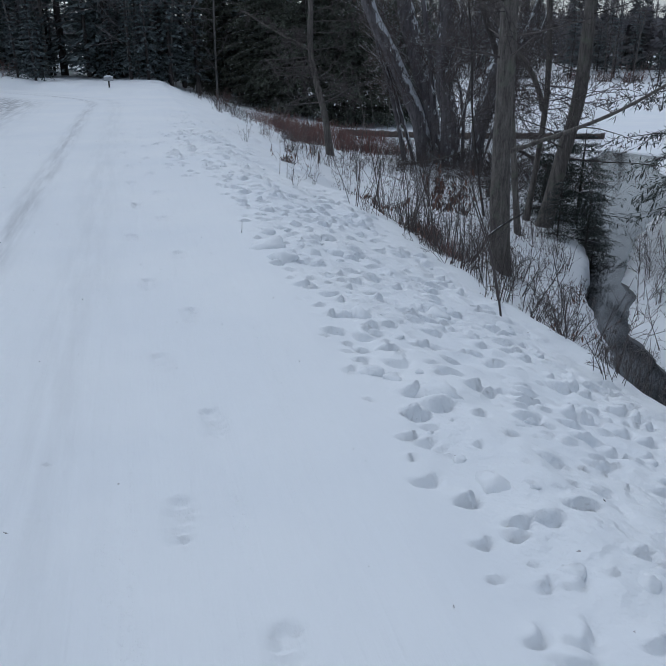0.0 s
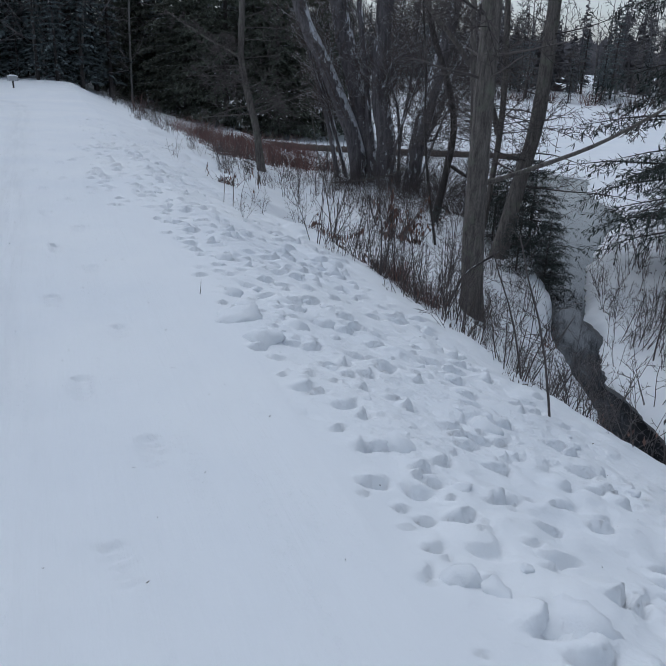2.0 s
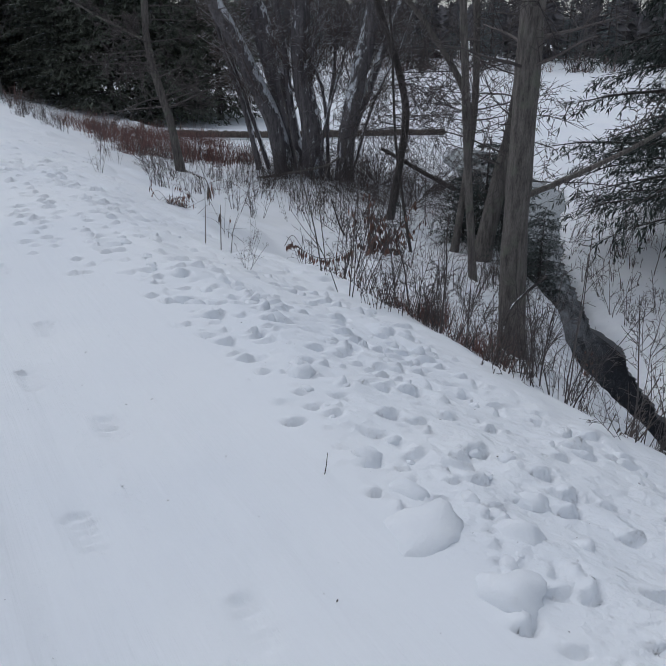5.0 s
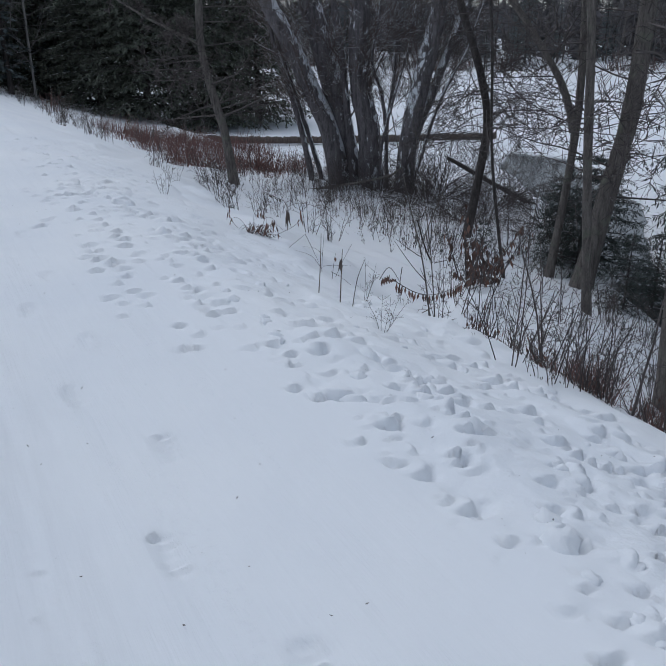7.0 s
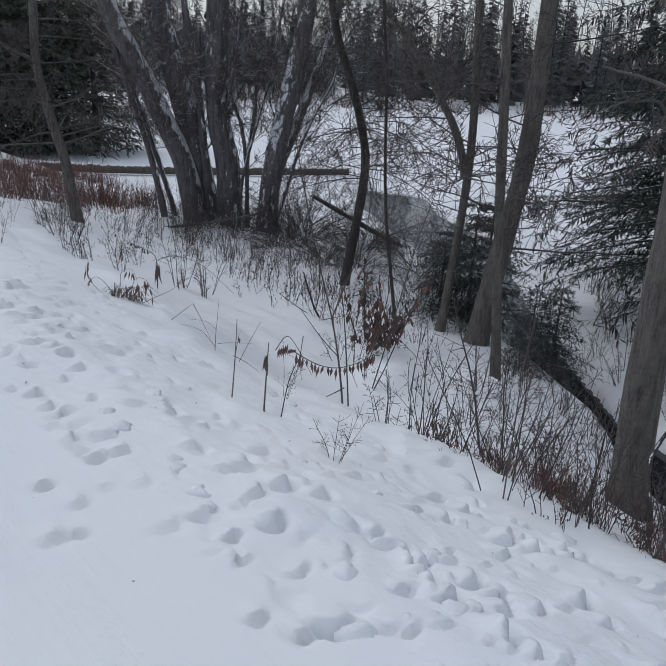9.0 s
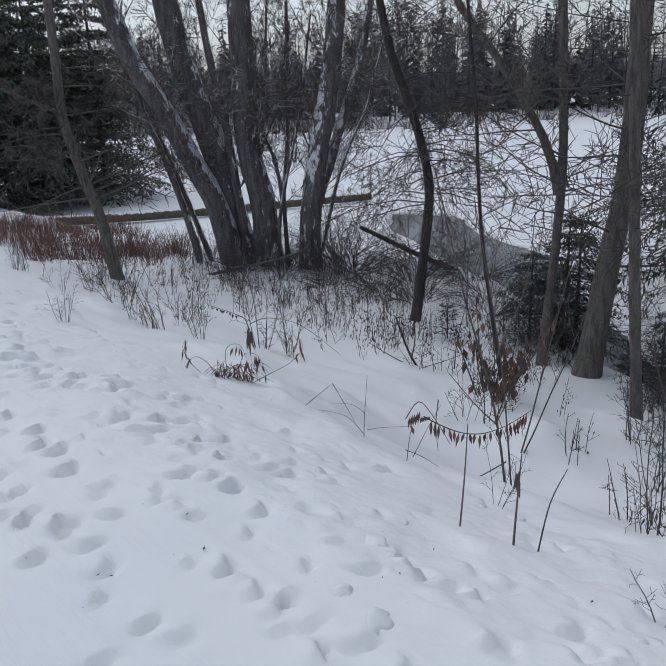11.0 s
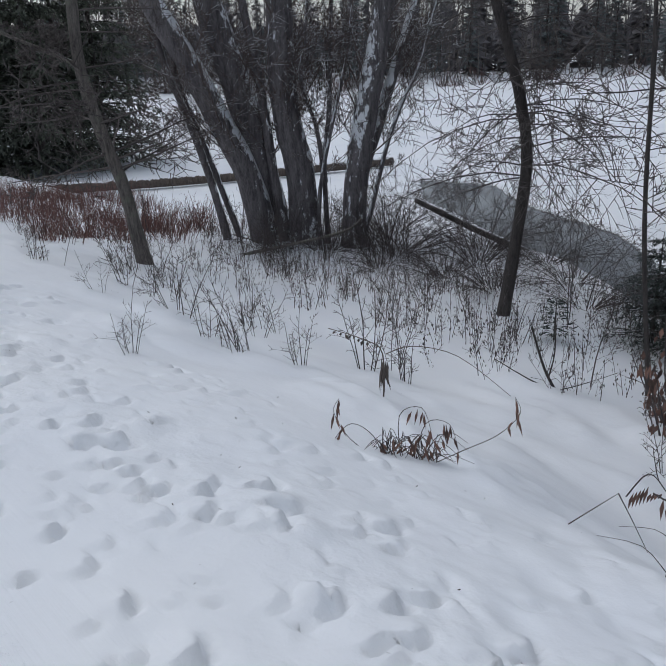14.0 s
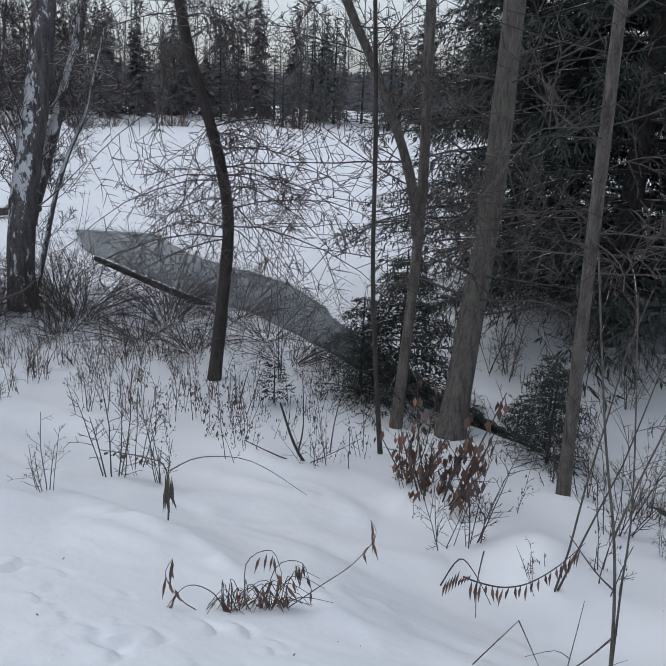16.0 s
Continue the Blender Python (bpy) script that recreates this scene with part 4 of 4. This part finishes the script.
# withered weeds round the curved tree and at the willow's foot
for _ in range(70):
    x, y = pr.gauss(2.6, 0.9), pr.gauss(18.3, 1.3)
    plant(upright, *sd(x, y), pr.uniform(0.6, 1.15), 12)
for _ in range(62):
    x, y = pr.uniform(-0.9, 4.6), pr.uniform(20.3, 25.6)
    plant(upright + upright + wand[:1] + bare[:1], *sd(x, y), pr.uniform(0.5, 1.0), 12)
# low russet brush between the bank's edge and the oak
for _ in range(20):
    y = pr.uniform(10.3, 12.4)
    plant(leafy + leafy + upright, *sd(1.22 - 0.12 * (y - 10.6) + pr.uniform(-0.05, 0.5), y), pr.uniform(0.35, 0.6), 18)
for _ in range(18):
    y = pr.uniform(10.3, 12.2)
    plant(red, *sd(1.28 - 0.12 * (y - 10.6) + pr.uniform(0.0, 0.45), y), pr.uniform(0.25, 0.42), 14)
# dark wands along the edge of the bank
for _ in range(30):
    sx = pr.uniform(2.0, 10.0)
    plant(wand + wand + upright, sx, 2.75 + 1.5 * pr.random() ** 1.5, pr.uniform(0.45, 1.0), 12)
for _ in range(45):
    sx = pr.uniform(4.5, 10.4)
    plant(bare + wand + upright[:1], sx, 3.1 + 2.2 * pr.random(), pr.uniform(0.6, 1.15), 14)
# bushes on the banks round the pond and beside the road
for i in range(120):
    u = rng.uniform(0, 8.5)
    k = min(int(u), 8)
    f = u - k
    x, y = RIM_X[k] * (1 - f) + RIM_X[k + 1] * f, RIM_Y[k] * (1 - f) + RIM_Y[k + 1] * f
    s, d = sd(x + rng.uniform(-2, 2), y - rng.uniform(0.5, 3.0))
    plant(rim_bush, s, d, rng.uniform(1.3, 2.6), 5)
for s, d in ((20, -7.2), (23, -8.2), (26, -9.6), (29, -11.5), (31, -13), (36.5, 3.0), (38, 2.0), (37, 4.2), (40, 1.0), (40.5, -6.0), (40.9, -5.6)):
    plant(bare + red, s, d, rng.uniform(1.0, 1.6), 5)
for _ in range(12):
    plant(weed, *sd(rng.uniform(13, 17), rng.uniform(28, 33)), rng.uniform(0.8, 1.3), 8)


# ---- single plants near the walk ----
def lines_thing(name, label, category, mat, x, y, z, runs, leaves=(), leaf_mat=LEAF, bend=4, size=1.0, turn=-34):
    """A plant drawn as thin tubes: runs of (points, radius); leaves of (point, tip, width)."""
    ob = thing(name, x, y, z, label, category)
    ob.matrix_basis = pose(x, y, z, 0, 0, turn) @ Matrix.Diagonal((size, size, size, 1))
    sh = Shape()
    for pts, rad in runs:
        line = densify([Vector(p) for p in pts], bend)
        n = len(line)
        sh.tube(line, [rad * (1 - 0.6 * i / (n - 1)) for i in range(n)], 5)
    part("stem", sh, mat, ob)
    if leaves:
        lf = Shape()
        for p, q, w in leaves:
            lf.blade(Vector(p), Vector(q), w, Vector((0.3, -0.9, 0.2)))
        part("foliage", lf, leaf_mat, ob, "withered leaves", False)
    return ob


r = random.Random(77)
# tuft of flattened grass at the edge of a drift
tx, ty = -0.91, 14.82
tz = height(tx, ty)
runs, leaves = [], []
for i in range(46):
    a = r.uniform(-0.4, 3.5)
    reach, top = r.uniform(0.08, 0.26), r.uniform(0.02, 0.15)
    x0 = r.uniform(-0.14, 0.16)
    runs.append(([(x0, r.uniform(-0.05, 0.05), -0.05), (x0 + 0.4 * reach * math.cos(a), 0.3 * reach * math.sin(a), top), (x0 + reach * math.cos(a), 0.5 * reach * math.sin(a) - 0.04, top * r.uniform(-0.1, 0.7))], 0.0026))
for i in range(26):
    x0, top = r.uniform(-0.16, 0.2), r.uniform(0.04, 0.15)
    leaves.append(((x0, r.uniform(-0.05, 0.05), top), (x0 + r.uniform(-0.05, 0.05), r.uniform(-0.08, 0.02), top - r.uniform(0.04, 0.08)), 0.016))
arms = ([(-0.1, 0, -0.04), (-0.16, 0, 0.12), (-0.27, 0, 0.19), (-0.36, 0, 0.1), (-0.38, 0, 0.0)],
        [(-0.1, 0, -0.04), (-0.28, 0, 0.1), (-0.36, 0, 0.25), (-0.33, 0, 0.33)],
        [(0.12, 0, -0.04), (0.3, 0, 0.06), (0.46, 0, 0.15), (0.56, 0, 0.27), (0.53, 0, 0.36)],
        [(0.05, 0, -0.04), (0.1, 0, 0.2), (0.22, 0, 0.2), (0.27, 0, 0.04)],
        [(-0.02, 0, -0.04), (-0.03, 0, 0.24), (0.08, 0, 0.29), (0.13, 0, 0.16)])
for arm in arms:
    runs.append((arm, 0.0027))
    for j in range(7):
        p, q = Vector(arm[-2]), Vector(arm[-1])
        p = p.lerp(q, r.random()) if j < 4 else Vector(arm[-3]).lerp(p, r.uniform(0.4, 1.0))
        leaves.append((tuple(p), (p.x + r.uniform(-0.03, 0.03), -0.01, p.z - r.uniform(0.05, 0.12)), 0.014))
lines_thing("dry_grass_tuft", "tuft of dry brown grass and fern on a drift", "grass", TWIG, tx, ty, tz, runs, leaves)

# bent and snapped stems by the road
kx, ky = -0.42, 13.62
kz = height(kx, ky)
lines_thing("snapped_stem", "snapped dark stems folded over the snow", "weed", TWIG, kx, ky, kz, [
    ([(0, 0, -0.08), (0.01, 0, 0.2), (0.03, 0, 0.42), (0.05, 0, 0.66)], 0.0042),
    ([(0.0, 0, 0.06), (-0.16, 0, 0.24), (-0.42, 0, 0.30)], 0.0036), ([(0.02, 0, 0.27), (-0.10, 0, 0.36), (-0.30, 0, 0.37)], 0.003),
    ([(0.03, 0, 0.10), (0.18, 0, 0.13), (0.46, 0, 0.15)], 0.003)], bend=3, size=0.68)
lines_thing("snapped_stem", "sharply folded dark stem over the snow", "weed", TWIG, kx - 0.1, ky + 0.15, kz, [
    ([(-0.32, 0, 0.30), (-0.18, 0, 0.42), (-0.05, 0, 0.53)], 0.0042), ([(-0.05, 0, 0.53), (0.05, 0, 0.34), (0.16, 0, 0.12)], 0.0042)], bend=2, size=0.68)
bx2, by2 = -0.45, 13.05
lines_thing("dry_stalk", "two crossing dry stalks stuck in the snow", "weed", TWIG, bx2, by2, height(bx2, by2), [
    ([(0, 0, -0.1), (0.03, 0, 0.18), (0.06, 0, 0.36)], 0.0042), ([(0.06, 0, 0.06), (0.16, 0, 0.28), (0.27, 0, 0.5)], 0.0036), ([(0, 0, 0.12), (0.12, 0, 0.07), (0.26, 0, -0.02)], 0.0036)], [((0.05, 0, 0.32), (0.07, -0.01, 0.25), 0.03)], size=0.75)
# arching fern frond hung with withered leaflets
fx, fy = 0.62, 14.5
fz = -0.83
arc = [(-0.02 + 0.86 * u, 0.0, -0.13 - 0.20 * math.sin(3.0 * u) + 0.10 * u) for u in (0, 0.15, 0.35, 0.55, 0.75, 0.9, 1.0)]
fl = []
for j in range(22):
    u = 0.08 + 0.9 * j / 22
    i = min(int(u * 6), 5)
    p = Vector(arc[i]).lerp(Vector(arc[i + 1]), u * 6 - i)
    fl.append((tuple(p), (p.x + r.uniform(-0.03, 0.03), p.y - 0.01, p.z - r.uniform(0.08, 0.15)), 0.03))
for j in range(9):
    fl.append(((-0.13 + 0.02 * j, 0, -0.13 + 0.012 * j * (1 if j < 5 else 0)), (-0.15 + 0.02 * j, 0, -0.25 + 0.01 * j), 0.025))
lines_thing("withered_fern", "withered brown fern frond arching over snow", "fern", TWIG, fx, fy, fz, [
    (arc, 0.006), ([(-0.17, 0, -0.16), (-0.06, 0, 0.0), (0.06, 0, -0.13), (0.2, 0, -0.38)], 0.005), ([(0.1, 0, 0.02), (0.08, 0, -0.2), (0.1, 0, -0.45)], 0.005)], fl)
# forked sapling
sx, sy = 0.76, 13.68
sz = height(sx, sy)
lines_thing("forked_sapling", "slim two-stemmed grey sapling in the snow", "sapling", BARK_OAK, sx, sy, sz, [
    ([(0.05, 0, -0.15), (-0.02, 0, 0.4), (-0.12, 0, 0.9), (-0.29, 0, 1.5), (-0.5, 0, 2.4)], 0.011), ([(-0.12, 0, 0.88), (-0.02, 0, 1.2), (0.12, 0, 1.6), (0.16, 0, 2.1)], 0.007),
    ([(0.09, 0.04, -0.15), (0.03, 0.03, 0.5), (-0.04, 0, 1.1), (-0.24, 0, 2.2)], 0.008), ([(-0.05, 0, 0.55), (-0.2, 0, 0.7), (-0.4, 0, 0.95)], 0.006), ([(0.03, 0, 0.25), (-0.2, 0, 0.1), (-0.42, 0, 0.05)], 0.006)])
# dark broken stem leaning out of the drift
qx, qy = 1.96, 16.68
lines_thing("broken_stem", "dark broken stem leaning out of a drift", "branch", BARK_DARK, qx, qy, -1.62, [
    ([(0.03, 0, -0.25), (0, 0, 0), (-0.16, 0, 0.32), (-0.30, 0, 0.74)], 0.022), ([(-0.12, 0, 0.24), (-0.08, 0, 0.5), (-0.1, 0, 0.95)], 0.009),
    ([(-0.05, 0, 0.1), (-0.3, 0, 0.22), (-0.62, 0, 0.42)], 0.009), ([(-0.05, 0, 0.1), (0.2, 0, 0.18), (0.5, 0, 0.3)], 0.006)])
# drooping weed with a bundle of dead leaves
wx, wy = -0.38, 15.95
wl = [((0.0 + r.uniform(-0.02, 0.03), 0, 0.30 + r.uniform(-0.08, 0.05)), (r.uniform(-0.03, 0.06), 0, r.uniform(0.05, 0.18)), 0.016) for _ in range(12)]
wl += [((-0.1 - 0.03 * j, 0, 0.43 + 0.01 * j), (-0.1 - 0.03 * j + r.uniform(-0.03, 0.03), 0.02, 0.43 + 0.01 * j - r.uniform(0.02, 0.07)), 0.022) for j in range(8)]
lines_thing("drooping_weed", "drooping weed with dead leaves and arching stem", "weed", STALK, wx, wy, height(wx, wy), [
    ([(0, 0, -0.05), (0.0, 0, 0.34), (-0.12, 0, 0.44), (-0.36, 0, 0.52)], 0.006),
    ([(0.02, 0, 0.34), (0.2, 0, 0.40), (0.5, 0, 0.33), (0.85, 0, 0.05)], 0.004)], wl, STALK)
# slim weeds standing alone in the smooth snow
for x, y, size in ((-1.12, 17.5, 0.75), (-0.93, 17.2, 0.85), (-0.5, 11.21, 0.5), (-1.9, 16.6, 0.6), (-0.1, 18.6, 0.6), (1.86, 16.6, 0.8), (0.2, 11.9, 0.7), (-1.7, 19.0, 0.6), (-0.3, 12.4, 0.5)):
    plant(bare, *sd(x, y), size, 10)
cx2, cy2 = -0.65, 11.85
lines_thing("dry_stalk", "dry stalk with a brown curled leaf", "weed", STALK, cx2, cy2, height(cx2, cy2), [
    ([(0, 0, -0.05), (0.01, 0, 0.2), (0.02, 0, 0.42)], 0.006), ([(-0.22, 0.1, -0.05), (-0.2, 0.1, 0.25), (-0.19, 0.1, 0.5)], 0.005), ([(0.1, 0, -0.05), (0.14, 0, 0.2), (0.2, 0, 0.36)], 0.004)],
    [((0.0, 0, 0.34), (0.02, -0.01, 0.22), 0.028), ((0.02, 0, 0.36), (-0.01, -0.01, 0.25), 0.02)], STALK)
lines_thing("twig", "short dark twig standing in the snow", "twig", BARK_DARK, -0.7, 7.62, height(-0.7, 7.62), [([(0, 0, -0.03), (0.012, 0, 0.04), (0.018, 0, 0.105)], 0.003)])
# shrub with many dead beech leaves beside the leaning tree
for x, y, n, size in ((1.95, 15.4, 170, 1.25), (2.5, 15.9, 90, 1.0)):
    lr = random.Random(int(x * 10))
    sh, ln = shrub_shape(lr, 11, 0.95, 0.75, 6, 0.009)
    ob = tagged(new("beech_shrub", sh.mesh("beech_shrub", TWIG)), "young beech shrub hung with russet dead leaves", "shrub")
    lf = Shape()
    hang_leaves(lr, lf, ln, n, 0.10, 0.35, 0.42)
    part("foliage", lf, LEAF, ob, "russet dead leaves", False)
    put(ob, x, y, 0, size)


# ---- mailbox at the bend ----
def mailbox(x, y, z):
    ob = thing("mailbox", x, y, z, "grey roadside mailbox on a post in a snowbank", "mailbox")
    bm = Shape()
    n = 12
    for side in (-0.24, 0.24):
        for k in range(n):
            a = math.pi * k / (n - 1)
            bm.v.append(Vector((side, 0.10 * math.cos(a), 0.62 + 0.10 * math.sin(a))))
        bm.v += [Vector((side, -0.10, 0.50)), Vector((side, 0.10, 0.50))]
    m = n + 2
    for k in range(m):
        k2 = (k + 1) % m
        bm.f.append((k, k2, m + k2, m + k))
    bm.f += [tuple(reversed(range(m))), tuple(range(m, 2 * m))]
    part("box", bm, plain_material("grey_metal", (0.28, 0.29, 0.3), (0.4, 0.41, 0.42), 5, 0.5), ob, "", False)
    post = Shape()
    post.tube([Vector((0, 0, -0.4)), Vector((0, 0, 0.5))], [0.045, 0.045], 6, True)
    part("post", post, BARK_DARK, ob)
    cap = Shape()
    cap.tube([Vector((-0.25, 0, 0.715)), Vector((-0.1, 0, 0.735)), Vector((0.1, 0, 0.735)), Vector((0.25, 0, 0.715))], [0.02, 0.05, 0.05, 0.02], 8, True)
    part("snow_cap", cap, SNOW, ob, "snow lying on the box")
    ob.scale = (0.75, 0.75, 0.75)


mailbox(-9.73, 32.9, height(-9.73, 32.9) - 0.12)


# ---- clods of ploughed snow ----
def clod_mesh(seed):
    bm = bmesh.new()
    bmesh.ops.create_icosphere(bm, subdivisions=3, radius=1.0)
    off = Vector((seed * 3.1, 1.7, 0.3))
    for v in bm.verts:
        n1 = noise.noise(v.co * 1.1 + off)
        n2 = noise.noise(v.co * 3.0 + off)
        v.co = v.co * (1 + 0.38 * n1 + 0.2 * n2 + 0.06 * noise.noise(v.co * 7.0 + off))
        v.co.z *= 0.7
    me = bpy.data.meshes.new("snow_clod")
    bm.to_mesh(me)
    bm.free()
    me.polygons.foreach_set("use_smooth", [True] * len(me.polygons))
    me.materials.append(SNOW)
    return me


clods = [clod_mesh(k) for k in range(5)]
cr = random.Random(9)
spots = [(5.55, 1.0, 0.13), (5.95, 0.93, 0.14), (5.8, 1.28, 0.09), (6.0, 1.55, 0.08), (3.0, 1.3, 0.12), (3.3, 1.05, 0.07), (4.2, 1.25, 0.09), (4.5, 1.9, 0.10), (2.2, 1.2, 0.08), (6.5, 1.05, 0.08), (7.4, 1.2, 0.09), (6.22, 1.06, 0.075)]
for _ in range(100):
    s = cr.uniform(0.5, 11)
    spots.append((s, 1.1 + (1.6 - 0.6 * min(1, max(0, (s - 9) / 4))) * cr.random() ** 1.3, cr.uniform(0.018, 0.055)))
for s, d, size in spots:
    x, y = xy(s, d)
    ob = tagged(new("snow_clod", clods[cr.randrange(5)]), "rounded clod of ploughed snow on the bank", "snow clod", "clods along the road edge")
    ob.matrix_basis = pose(x, y, height(x, y) - size * (0.34 if size > 0.07 else 0.3), cr.uniform(-15, 15), cr.uniform(-15, 15), cr.uniform(0, 360)) @ Matrix.Diagonal((size * cr.uniform(0.9, 1.4), size, size, 1))

# bits of bark blown over the snow
bits = Shape()
br = random.Random(15)
for _ in range(220):
    s, d = br.uniform(0.5, 15), br.uniform(-1.8, 2.6)
    x, y = xy(s, d)
    z = height(x, y) + 0.006
    a, ln = br.uniform(0, 6.3), br.uniform(0.005, 0.018)
    p = Vector((x, y, z))
    bits.blade(p, p + Vector((math.cos(a) * ln, math.sin(a) * ln, 0.006)), ln * 0.45, Vector((0, 0, 1)))
tagged(new("bark_litter", bits.mesh("bark_litter", BARK_DARK, False)), "small dark bits of bark scattered over snow", "litter", kind="stuff")
